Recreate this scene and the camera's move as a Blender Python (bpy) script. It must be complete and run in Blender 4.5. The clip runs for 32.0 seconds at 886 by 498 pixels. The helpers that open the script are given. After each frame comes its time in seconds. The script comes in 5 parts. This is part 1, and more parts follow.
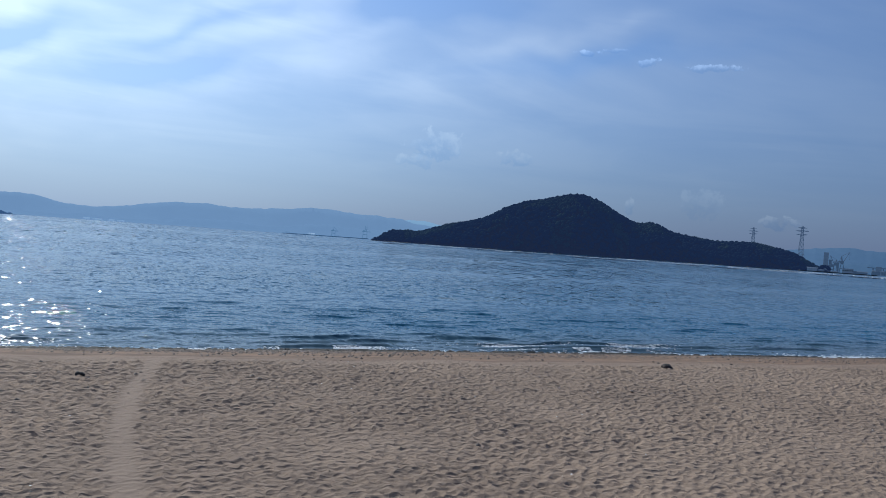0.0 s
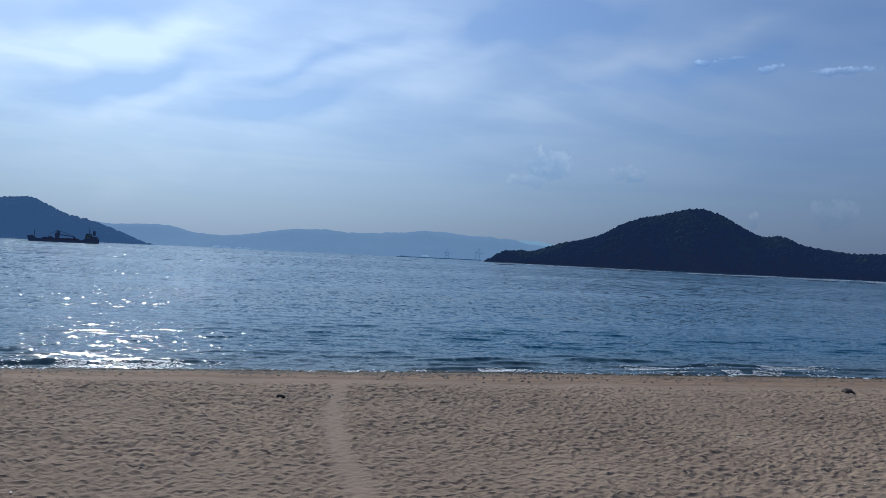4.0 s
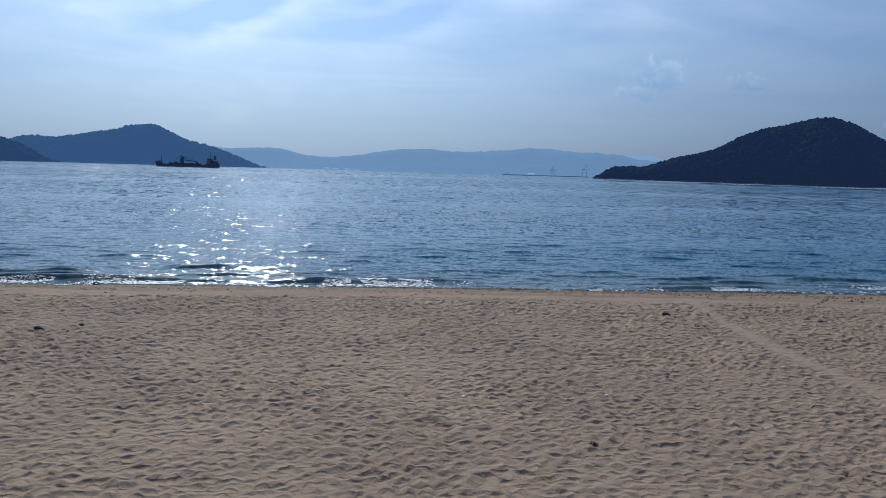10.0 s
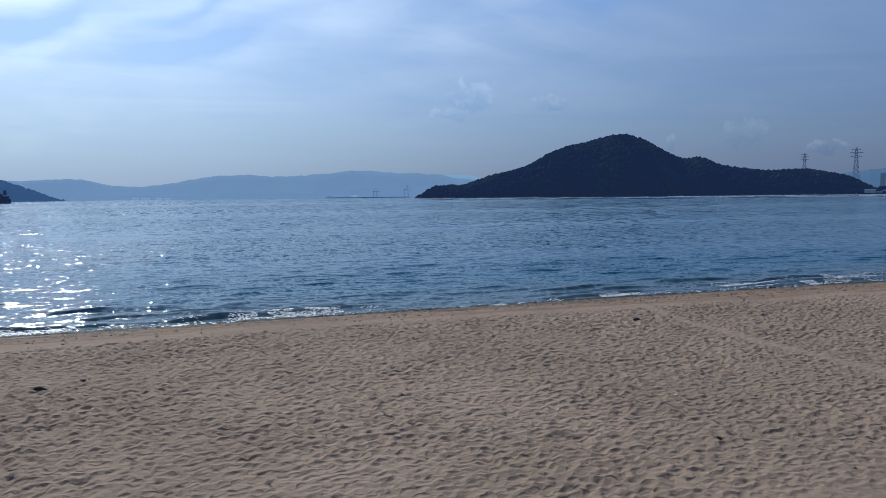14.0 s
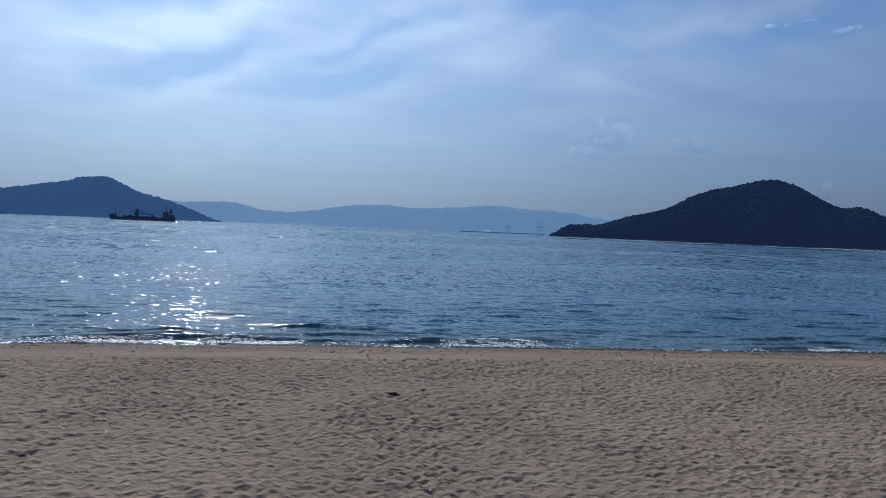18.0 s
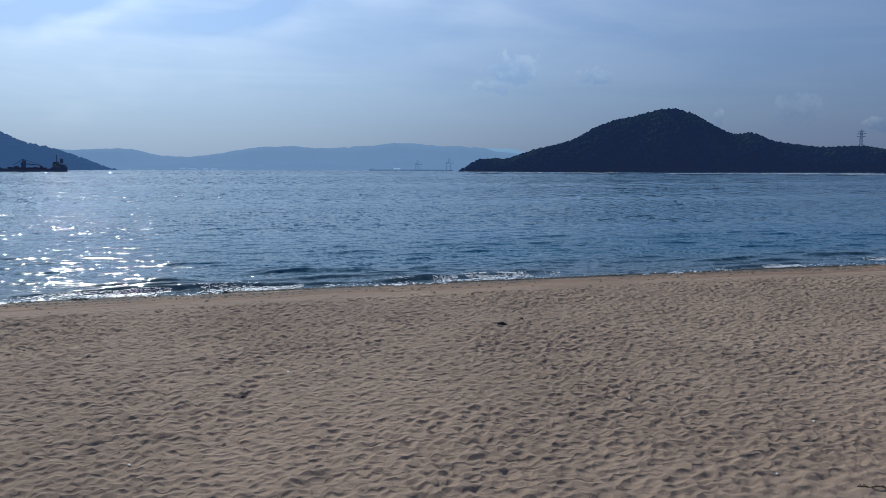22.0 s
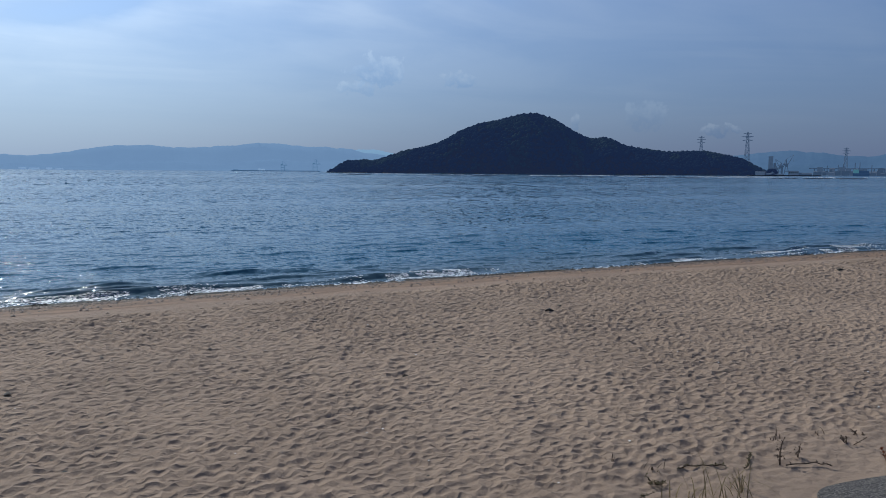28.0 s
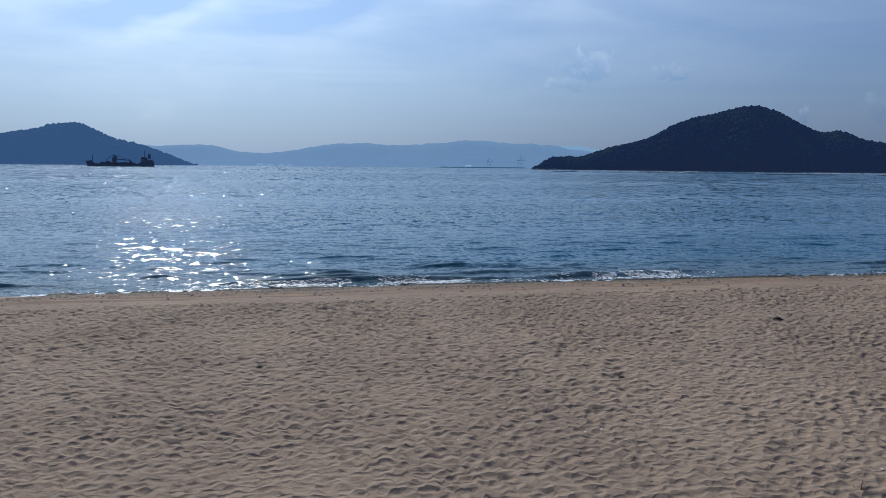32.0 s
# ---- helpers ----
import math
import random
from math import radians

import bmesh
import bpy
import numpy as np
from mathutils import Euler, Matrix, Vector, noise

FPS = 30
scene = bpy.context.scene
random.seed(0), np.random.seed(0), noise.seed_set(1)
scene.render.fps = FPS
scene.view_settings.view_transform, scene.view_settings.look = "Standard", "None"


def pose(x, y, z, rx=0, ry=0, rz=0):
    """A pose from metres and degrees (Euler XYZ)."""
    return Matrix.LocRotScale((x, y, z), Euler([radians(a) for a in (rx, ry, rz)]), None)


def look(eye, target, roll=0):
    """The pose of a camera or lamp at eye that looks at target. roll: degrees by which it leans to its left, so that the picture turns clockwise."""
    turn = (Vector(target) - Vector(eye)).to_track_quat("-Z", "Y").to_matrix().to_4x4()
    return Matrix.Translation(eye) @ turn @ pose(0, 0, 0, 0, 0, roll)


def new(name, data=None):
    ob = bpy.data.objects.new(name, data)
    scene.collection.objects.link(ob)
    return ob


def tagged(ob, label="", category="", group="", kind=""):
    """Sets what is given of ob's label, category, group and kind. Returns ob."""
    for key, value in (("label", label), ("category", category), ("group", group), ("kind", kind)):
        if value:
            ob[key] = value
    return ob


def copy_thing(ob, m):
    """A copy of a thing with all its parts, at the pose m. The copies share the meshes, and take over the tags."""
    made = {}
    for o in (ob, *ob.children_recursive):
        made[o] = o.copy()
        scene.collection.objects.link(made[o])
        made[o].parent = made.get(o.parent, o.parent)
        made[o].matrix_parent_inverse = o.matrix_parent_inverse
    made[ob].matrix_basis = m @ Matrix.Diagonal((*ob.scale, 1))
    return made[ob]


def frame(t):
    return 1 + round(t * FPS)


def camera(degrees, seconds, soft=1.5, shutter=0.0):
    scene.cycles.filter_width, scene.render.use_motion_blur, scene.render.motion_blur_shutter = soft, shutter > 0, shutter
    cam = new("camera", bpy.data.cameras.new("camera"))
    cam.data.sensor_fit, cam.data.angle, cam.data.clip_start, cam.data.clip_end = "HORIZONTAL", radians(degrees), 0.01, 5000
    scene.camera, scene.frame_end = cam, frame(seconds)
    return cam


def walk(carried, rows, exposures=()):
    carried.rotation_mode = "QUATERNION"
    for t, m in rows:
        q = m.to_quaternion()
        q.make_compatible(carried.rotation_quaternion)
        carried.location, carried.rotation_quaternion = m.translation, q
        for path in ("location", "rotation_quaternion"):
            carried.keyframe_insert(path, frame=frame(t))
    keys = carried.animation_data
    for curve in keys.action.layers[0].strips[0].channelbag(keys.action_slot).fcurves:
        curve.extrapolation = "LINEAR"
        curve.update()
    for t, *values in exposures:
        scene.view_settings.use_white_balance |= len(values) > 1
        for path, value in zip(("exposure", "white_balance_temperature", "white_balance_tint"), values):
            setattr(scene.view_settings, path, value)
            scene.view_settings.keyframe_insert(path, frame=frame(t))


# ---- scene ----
# ---- camera ----
cam = camera(61.9, 32.0, soft=0.6)
PATH = [
    (0, (10.717, -0.572, 3.475), (11.532, 1.254, 3.46), 4.0),
    (0.5, (10.673, -0.575, 3.473), (11.42, 1.28, 3.471), 3.2),
    (1, (10.66, -0.58, 3.472), (11.313, 1.31, 3.431), 2.3),
    (1.5, (10.595, -0.606, 3.455), (11.207, 1.295, 3.345), 5.9),
    (2, (10.571, -0.582, 3.442), (11.163, 1.324, 3.31), 7.0),
    (2.5, (10.464, -0.535, 3.485), (11.042, 1.379, 3.493), 4.3),
    (4.5, (9.243, -0.429, 3.498), (9.749, 1.506, 3.519), 2.2),
    (5, (8.89, -0.394, 3.495), (9.314, 1.56, 3.501), 2.2),
    (5.5, (8.512, -0.441, 3.493), (8.864, 1.527, 3.43), 2.1),
    (6, (8.124, -0.411, 3.469), (8.451, 1.557, 3.319), 2.1),
    (6.5, (7.689, -0.4, 3.479), (8.004, 1.566, 3.292), 2.0),
    (7, (7.239, -0.363, 3.497), (7.541, 1.605, 3.311), 2.0),
    (7.5, (6.777, -0.42, 3.503), (7.046, 1.553, 3.325), 1.9),
    (8, (6.344, -0.413, 3.503), (6.563, 1.568, 3.329), 1.7),
    (8.5, (5.895, -0.366, 3.499), (6.086, 1.617, 3.324), 1.5),
    (9, (5.46, -0.289, 3.481), (5.645, 1.694, 3.296), 1.4),
    (9.5, (5.011, -0.284, 3.481), (5.203, 1.697, 3.283), 1.5),
    (10, (4.602, -0.28, 3.474), (4.859, 1.692, 3.267), 1.7),
    (10.5, (4.176, -0.284, 3.493), (4.564, 1.664, 3.265), 2.3),
    (11, (3.782, -0.245, 3.491), (4.29, 1.67, 3.212), 3.7),
    (11.5, (3.457, -0.164, 3.476), (4.071, 1.714, 3.168), 5.0),
    (12, (3.129, -0.148, 3.487), (3.807, 1.715, 3.223), 5.4),
    (12.5, (2.791, -0.057, 3.496), (3.493, 1.806, 3.3), 4.5),
    (13, (2.441, -0.03, 3.514), (3.143, 1.836, 3.351), 1.5),
    (13.5, (2.063, 0.117, 3.506), (2.766, 1.983, 3.351), -0.8),
    (15.5, (0.627, 0.369, 3.413), (1.363, 2.224, 3.29), 1.0),
    (16, (0.244, 0.355, 3.428), (0.957, 2.218, 3.28), 1.6),
    (16.5, (-0.127, 0.353, 3.44), (0.532, 2.238, 3.321), 2.4),
    (17, (-0.504, 0.294, 3.464), (0.057, 2.212, 3.381), 2.6),
    (17.5, (-0.877, 0.289, 3.468), (-0.426, 2.237, 3.409), 2.3),
    (18, (-1.253, 0.302, 3.465), (-0.88, 2.267, 3.413), 2.3),
    (18.5, (-1.599, 0.29, 3.459), (-1.25, 2.257, 3.382), 2.3),
    (19, (-1.977, 0.327, 3.444), (-1.623, 2.293, 3.333), 2.2),
    (19.5, (-2.378, 0.275, 3.465), (-1.978, 2.227, 3.295), 2.0),
    (20, (-2.751, 0.287, 3.442), (-2.298, 2.221, 3.215), 2.0),
    (20.5, (-3.146, 0.233, 3.455), (-2.646, 2.157, 3.233), 2.1),
    (21, (-3.536, 0.196, 3.458), (-3.013, 2.119, 3.282), 1.6),
    (21.5, (-3.882, 0.263, 3.476), (-3.318, 2.173, 3.29), 0.5),
    (22, (-4.267, 0.32, 3.455), (-3.661, 2.214, 3.241), 0.1),
    (22.5, (-4.701, 0.299, 3.467), (-4.073, 2.184, 3.242), 0.2),
    (23, (-5.12, 0.272, 3.486), (-4.488, 2.156, 3.259), 0.4),
    (23.5, (-5.522, 0.311, 3.483), (-4.91, 2.201, 3.256), 0.5),
    (24, (-5.875, 0.29, 3.486), (-5.316, 2.197, 3.256), 0.3),
    (24.5, (-6.244, 0.341, 3.478), (-5.743, 2.263, 3.243), 0.1),
    (25, (-6.582, 0.331, 3.483), (-6.1, 2.257, 3.244), 0.0),
    (25.5, (-6.89, 0.343, 3.485), (-6.42, 2.273, 3.246), -0.3),
    (27.5, (-7.747, 0.422, 3.478), (-7.088, 2.296, 3.243), -0.0),
    (28, (-7.695, 0.368, 3.492), (-6.761, 2.124, 3.283), 0.4),
    (28.5, (-7.71, 0.342, 3.501), (-6.562, 1.967, 3.302), 0.6),
    (29, (-7.741, 0.344, 3.506), (-6.491, 1.893, 3.302), 0.9),
    (29.5, (-7.747, 0.345, 3.508), (-6.473, 1.872, 3.294), 1.2),
    (30, (-7.75, 0.349, 3.503), (-6.52, 1.91, 3.281), 1.3),
    (30.5, (-7.752, 0.371, 3.5), (-6.648, 2.024, 3.277), 1.3),
    (31, (-7.771, 0.376, 3.497), (-6.864, 2.145, 3.277), 1.0),
    (31.5, (-7.812, 0.406, 3.496), (-7.142, 2.278, 3.28), 0.7),
    (32, (-7.901, 0.403, 3.495), (-7.476, 2.345, 3.273), 0.5),
]
# the clip's own drift of exposure and white balance
TONE = [(0, 0.05, 5800, 4), (1, -0.15, 5800, 4), (2, 0.02, 5800, 4), (5, -0.22, 5800, 4), (6, -0.03, 5800, 4), (8, 0.0, 5850, 4), (10, 0.02, 5850, 4), (11, 0.0, 5950, 5),
        (12, 0.06, 6250, 5), (13, 0.02, 5850, 5), (16, -0.02, 5850, 5), (17, -0.10, 5750, 4), (18, -0.24, 5700, 4), (19, -0.10, 5750, 1), (20, 0.0, 5850, 5), (22, -0.06, 5900, 5),
        (23, 0.04, 6000, 5), (25, -0.08, 5900, 5), (28, 0.0, 6000, 5), (29, 0.32, 6450, 6), (30.5, 0.28, 6500, 6), (31, 0.10, 6350, 6), (32, -0.02, 5900, 5)]
walk(cam, [(t, look(e, g, r)) for t, e, g, r in PATH], TONE)

# ---- light: high sun ahead over the sea, hazy sky with thin cloud ----
SUN_AZ, SUN_EL = -10.0, 38.0      # degrees from +y (seawards) towards +x, and above the horizon
sun_dir = Vector((math.sin(radians(SUN_AZ)) * math.cos(radians(SUN_EL)),
                  math.cos(radians(SUN_AZ)) * math.cos(radians(SUN_EL)), math.sin(radians(SUN_EL))))
sun = new("sun", bpy.data.lights.new("sun", "SUN"))
sun.data.energy, sun.data.angle, sun.data.color = 3.3, radians(0.53), (1.0, 0.95, 0.88)
sun.matrix_world = look(sun_dir * 100, (0, 0, 0))


# ---- node helpers ----
def node(tree, kind, **values):
    n = tree.nodes.new(kind)
    for key, value in values.items():
        if key in n.inputs:
            n.inputs[key].default_value = value
    return n


def wire(tree, a, out, b, into):
    tree.links.new(a.outputs[out], b.inputs[into])


def maths(tree, op, a, b=None, clamp=False):
    """A Math node; a and b are sockets or numbers."""
    n = tree.nodes.new("ShaderNodeMath")
    n.operation, n.use_clamp = op, clamp
    for k, v in enumerate((a, b)):
        if v is None:
            continue
        if isinstance(v, (int, float)):
            n.inputs[k].default_value = v
        else:
            tree.links.new(v, n.inputs[k])
    return n.outputs[0]


def vmath(tree, op, a, b=None):
    n = tree.nodes.new("ShaderNodeVectorMath")
    n.operation = op
    for k, v in enumerate((a, b)):
        if v is None:
            continue
        if isinstance(v, (tuple, Vector)):
            n.inputs[k].default_value = v
        else:
            tree.links.new(v, n.inputs[k])
    return n


def mixed(tree, fac, a, b):
    """A colour mix; each of the three is a socket or a value."""
    n = tree.nodes.new("ShaderNodeMix")
    n.data_type = "RGBA"
    for k, v in ((0, fac), (6, a), (7, b)):
        if isinstance(v, (int, float)):
            n.inputs[k].default_value = v
        elif isinstance(v, tuple):
            n.inputs[k].default_value = (*v, 1)
        else:
            tree.links.new(v, n.inputs[k])
    return n.outputs[2]


def ramp(tree, fac, low, high):
    """0 below low, 1 above high, smooth between."""
    n = tree.nodes.new("ShaderNodeMapRange")
    n.interpolation_type = "SMOOTHSTEP"
    n.inputs[1].default_value, n.inputs[2].default_value = low, high
    tree.links.new(fac, n.inputs[0])
    return n.outputs[0]


def noise_tex(tree, vector, scale, detail=3.0, rough=0.55, stretch=(1, 1, 1), warp=0.0, turn=0.0):
    m = node(tree, "ShaderNodeMapping")
    m.inputs["Rotation"].default_value = (0, 0, radians(turn))
    m.inputs["Scale"].default_value = stretch
    tree.links.new(vector, m.inputs["Vector"])
    n = node(tree, "ShaderNodeTexNoise", Scale=scale, Detail=detail, Roughness=rough, Distortion=warp)
    wire(tree, m, "Vector", n, "Vector")
    return n


# ---- world ----
world = bpy.data.worlds.new("sky")
scene.world = world
world.use_nodes = True
wt = world.node_tree
wt.nodes.clear()
sky = wt.nodes.new("ShaderNodeTexSky")
sky.sky_type, sky.sun_disc = "NISHITA", False
sky.sun_elevation, sky.sun_rotation = radians(SUN_EL), radians(SUN_AZ)
sky.air_density, sky.dust_density, sky.ozone_density = 1.0, 0.6, 2.5
coord = wt.nodes.new("ShaderNodeTexCoord")
way = coord.outputs["Generated"]
split = wt.nodes.new("ShaderNodeSeparateXYZ")
wt.links.new(way, split.inputs[0])
up = split.outputs[2]
# the cloud layer: directions projected on a plane above
flat = maths(wt, "MAXIMUM", maths(wt, "ADD", up, 0.06), 0.03)
px, py = maths(wt, "DIVIDE", split.outputs[0], flat), maths(wt, "DIVIDE", split.outputs[1], flat)
plane = wt.nodes.new("ShaderNodeCombineXYZ")
wt.links.new(px, plane.inputs[0])
wt.links.new(py, plane.inputs[1])
cirrus = noise_tex(wt, plane.outputs[0], 0.62, 6.0, 0.55, (0.75, 1.0, 1.0), 1.3, 38)
veil = noise_tex(wt, plane.outputs[0], 0.42, 5.0, 0.58, (0.7, 1.0, 1.0), 0.6, 30)
near_sun = maths(wt, "MAXIMUM", vmath(wt, "DOT_PRODUCT", way, sun_dir).outputs["Value"], 0.0)
glow = maths(wt, "POWER", near_sun, 7.0)
broad_glow = maths(wt, "POWER", near_sun, 2.5)
cover = maths(wt, "ADD", maths(wt, "MULTIPLY", ramp(wt, cirrus.outputs[0], 0.38, 0.66), 0.68),
              maths(wt, "MULTIPLY", ramp(wt, veil.outputs[0], 0.40, 0.60), 0.60))
cover = maths(wt, "MULTIPLY", cover, maths(wt, "MULTIPLY", ramp(wt, up, 0.02, 0.26), 0.6))
# long streaks of cirrus and the blue gaps between them: bearing, height, half length, half width and lean in degrees, amount
STREAKS = ((-14.8, 12.6, 6.4, 1.72, 15, 0.5), (-5.4, 15.5, 5.1, 1.3, 21, 0.6), (-6.9, 10.6, 5.8, 1.1, 17, 0.6), (-0.1, 9.3, 11, 1.21, 9, 0.35),
           (7.7, 16.9, 6.1, 1.32, 17, 0.5), (13.6, 12.5, 4.6, 1.01, 11, 0.55), (24.5, 11.9, 5.5, 0.91, 9, 0.45), (29, 14.9, 5.6, 0.81, 16, 0.45),
           (36.1, 16.8, 3.7, 0.71, 15, 0.5), (17.4, 15.3, 3.9, 0.71, 19, 0.3), (-16.5, 9.3, 2.6, 1.11, 14, 0.4), (-3.6, 6.2, 12, 1.52, 6, 0.25),
           (10.6, 15.3, 6.1, 1.52, 15, 0.5), (-9.9, 13.4, 3.2, 0.81, 12, 0.4), (-8.4, 11.6, 4.9, 0.76, 21, -0.6), (2.6, 11.1, 5.6, 1.01, 8, -0.6),
           (4.2, 14.5, 5.8, 0.61, 18, -0.5), (-10.9, 16.1, 3.4, 1.11, 13, -0.6), (19.2, 18, 4.3, 1.01, 9, -0.5), (34.5, 14.1, 8.4, 0.91, 8, -0.5),
           (23.5, 17.5, 4.4, 1.26, 10, -0.5))
frayed = noise_tex(wt, way, 6.0, 3.0, 0.5)
fibre = noise_tex(wt, way, 9.0, 4.0, 0.5, (1.0, 1.0, 3.4), 0.5)
drift = vmath(wt, "ADD", way, vmath(wt, "MULTIPLY", vmath(wt, "SUBTRACT", frayed.outputs["Color"], (0.5, 0.5, 0.5)).outputs[0], (0.10, 0.10, 0.10)).outputs[0]).outputs[0]
white, gap = None, None
for az, el, half, wide, lean, amount in STREAKS:
    a, e, l = radians(az), radians(el), radians(lean)
    centre = Vector((math.sin(a) * math.cos(e), math.cos(a) * math.cos(e), math.sin(e)))
    side = Vector((math.cos(a), -math.sin(a), 0))
    rise = centre.cross(side)
    rise = rise if rise.z > 0 else -rise
    off = vmath(wt, "SUBTRACT", drift, centre).outputs[0]
    u = vmath(wt, "DOT_PRODUCT", off, (side * math.cos(l) + rise * math.sin(l)) / radians(half)).outputs["Value"]
    v = vmath(wt, "DOT_PRODUCT", off, (rise * math.cos(l) - side * math.sin(l)) / radians(wide)).outputs["Value"]
    d = maths(wt, "ADD", maths(wt, "MULTIPLY", u, u), maths(wt, "MULTIPLY", v, v))
    g = maths(wt, "MULTIPLY", maths(wt, "POWER", 2.718, maths(wt, "MULTIPLY", d, -0.8)), abs(amount))
    if amount > 0:
        white = g if white is None else maths(wt, "ADD", white, g)
    else:
        gap = g if gap is None else maths(wt, "ADD", gap, g)
white = maths(wt, "MULTIPLY", white, maths(wt, "ADD", 0.55, maths(wt, "MULTIPLY", ramp(wt, fibre.outputs[0], 0.3, 0.7), 0.7)))
cover = maths(wt, "SUBTRACT", maths(wt, "ADD", cover, white), gap)
cover = maths(wt, "MINIMUM", maths(wt, "MAXIMUM", cover, 0.0), 1.0)
# bluish haze over the horizon, brighter towards the sun
haze_col = vmath(wt, "ADD", mixed(wt, glow, (0.95, 1.20, 2.05), (6.7, 8.15, 9.8)), mixed(wt, broad_glow, (0, 0, 0), (1.25, 1.48, 1.66))).outputs[0]
haze = maths(wt, "POWER", 2.718, maths(wt, "MULTIPLY", maths(wt, "MAXIMUM", up, 0.0), -3.2))
blue = vmath(wt, "MULTIPLY", sky.outputs[0], (0.56, 0.66, 0.84)).outputs[0]      # hazy air takes some of the clear sky's light
haze = maths(wt, "MULTIPLY", haze, maths(wt, "SUBTRACT", 1.0, maths(wt, "MULTIPLY", maths(wt, "MINIMUM", gap, 0.8), 0.55)))
sky_col = mixed(wt, haze, blue, haze_col)
cloud_col = vmath(wt, "ADD", vmath(wt, "MULTIPLY", sky_col, (1.12, 1.06, 1.0)).outputs[0], mixed(wt, glow, (0.60, 0.55, 0.44), (3.6, 3.4, 2.9))).outputs[0]
sky_col = mixed(wt, cover, sky_col, cloud_col)


def puff(colour, az, el, wide, high, amount, scale=60.0, gain=1.28):
    """One small cloud low over the horizon, in degrees."""
    a, e = radians(az), radians(el)
    centre = Vector((math.sin(a) * math.cos(e), math.cos(a) * math.cos(e), math.sin(e)))
    side = Vector((math.cos(a), -math.sin(a), 0))
    rise = side.cross(centre) * -1.0
    if rise.z < 0:
        rise = -rise
    off = vmath(wt, "SUBTRACT", way, centre).outputs[0]
    u = maths(wt, "DIVIDE", vmath(wt, "DOT_PRODUCT", off, side).outputs["Value"], radians(wide))
    v = maths(wt, "DIVIDE", vmath(wt, "DOT_PRODUCT", off, rise).outputs["Value"], radians(high))
    d = maths(wt, "ADD", maths(wt, "MULTIPLY", u, u), maths(wt, "MULTIPLY", v, v))
    lump = noise_tex(wt, way, scale, 6.0, 0.6)
    field = maths(wt, "SUBTRACT", maths(wt, "ADD", 1.0, maths(wt, "MULTIPLY", maths(wt, "SUBTRACT", lump.outputs[0], 0.5), 4.2)), d)
    front = maths(wt, "MULTIPLY", ramp(wt, field, 0.15, 0.7), maths(wt, "LESS_THAN", d, 6.0))
    lit = ramp(wt, maths(wt, "ADD", v, maths(wt, "MULTIPLY", maths(wt, "SUBTRACT", lump.outputs[0], 0.5), 3.0)), -0.6, 0.9)
    shade, bright = (vmath(wt, "MULTIPLY", colour, v).outputs[0] for v in ((0.84, 0.91, 0.98), (gain, gain * 0.95, gain * 0.89)))
    tone = mixed(wt, lit, shade, bright)
    return mixed(wt, maths(wt, "MULTIPLY", front, amount), colour, tone)


for spec in ((22.9, 7.5, 2.3, 1.6, 0.9, 60.0, 1.24), (21.6, 6.2, 1.7, 0.7, 0.7, 60.0, 1.24), (29.3, 6.9, 1.6, 0.8, 0.8, 60.0, 1.2), (38.0, 3.8, 0.4, 0.7, 0.8),
             (48.4, 3.1, 1.5, 0.55, 1.0, 70.0), (34.1, 14.9, 1.1, 0.26, 1.0, 70.0, 1.5), (36.2, 15.1, 1.0, 0.2, 0.7, 70.0, 1.4), (38.7, 14.25, 1.2, 0.40, 1.0, 70.0, 1.55),
             (43.1, 13.85, 2.4, 0.34, 1.0, 70.0, 1.55), (43.0, 4.2, 1.6, 1.2, 0.5)):
    sky_col = puff(sky_col, *spec)
back = wt.nodes.new("ShaderNodeBackground")
back.inputs["Strength"].default_value = 0.121
wt.links.new(sky_col, back.inputs["Color"])
out = wt.nodes.new("ShaderNodeOutputWorld")
wire(wt, back, "Background", out, "Surface")


# ---- materials ----
def material(name, colour, rough=0.7, metal=0.0):
    m = bpy.data.materials.new(name)
    m.use_nodes = True
    b = m.node_tree.nodes["Principled BSDF"]
    b.inputs["Base Color"].default_value = (*colour, 1)
    b.inputs["Roughness"].default_value, b.inputs["Metallic"].default_value = rough, metal
    return m


def worn(name, dark, light, scale, rough=0.75, metal=0.0, bump=0.0, reach=0.01, fine=8.0, random_piece=0.0, low=0.35, high=0.65):
    """A material with variation at two scales, and relief."""
    m = material(name, light, rough, metal)
    t, b = m.node_tree, m.node_tree.nodes["Principled BSDF"]
    c = t.nodes.new("ShaderNodeTexCoord").outputs["Object"]
    big, small = noise_tex(t, c, scale, 3.0), noise_tex(t, c, scale * fine, 4.0, 0.6)
    f = maths(t, "ADD", maths(t, "MULTIPLY", big.outputs[0], 0.55), maths(t, "MULTIPLY", small.outputs[0], 0.45))
    col = mixed(t, ramp(t, f, low, high), dark, light)
    if random_piece:
        info = t.nodes.new("ShaderNodeNewGeometry")
        k = maths(t, "ADD", 1.0 - random_piece, maths(t, "MULTIPLY", info.outputs["Random Per Island"], 2 * random_piece))
        col = vmath(t, "SCALE", col).outputs[0]
        t.links.new(k, col.node.inputs["Scale"])
    t.links.new(col, b.inputs["Base Color"])
    if bump:
        n = node(t, "ShaderNodeBump", Strength=bump, Distance=reach)
        wire(t, small, "Fac", n, "Height")
        wire(t, n, "Normal", b, "Normal")
    return m


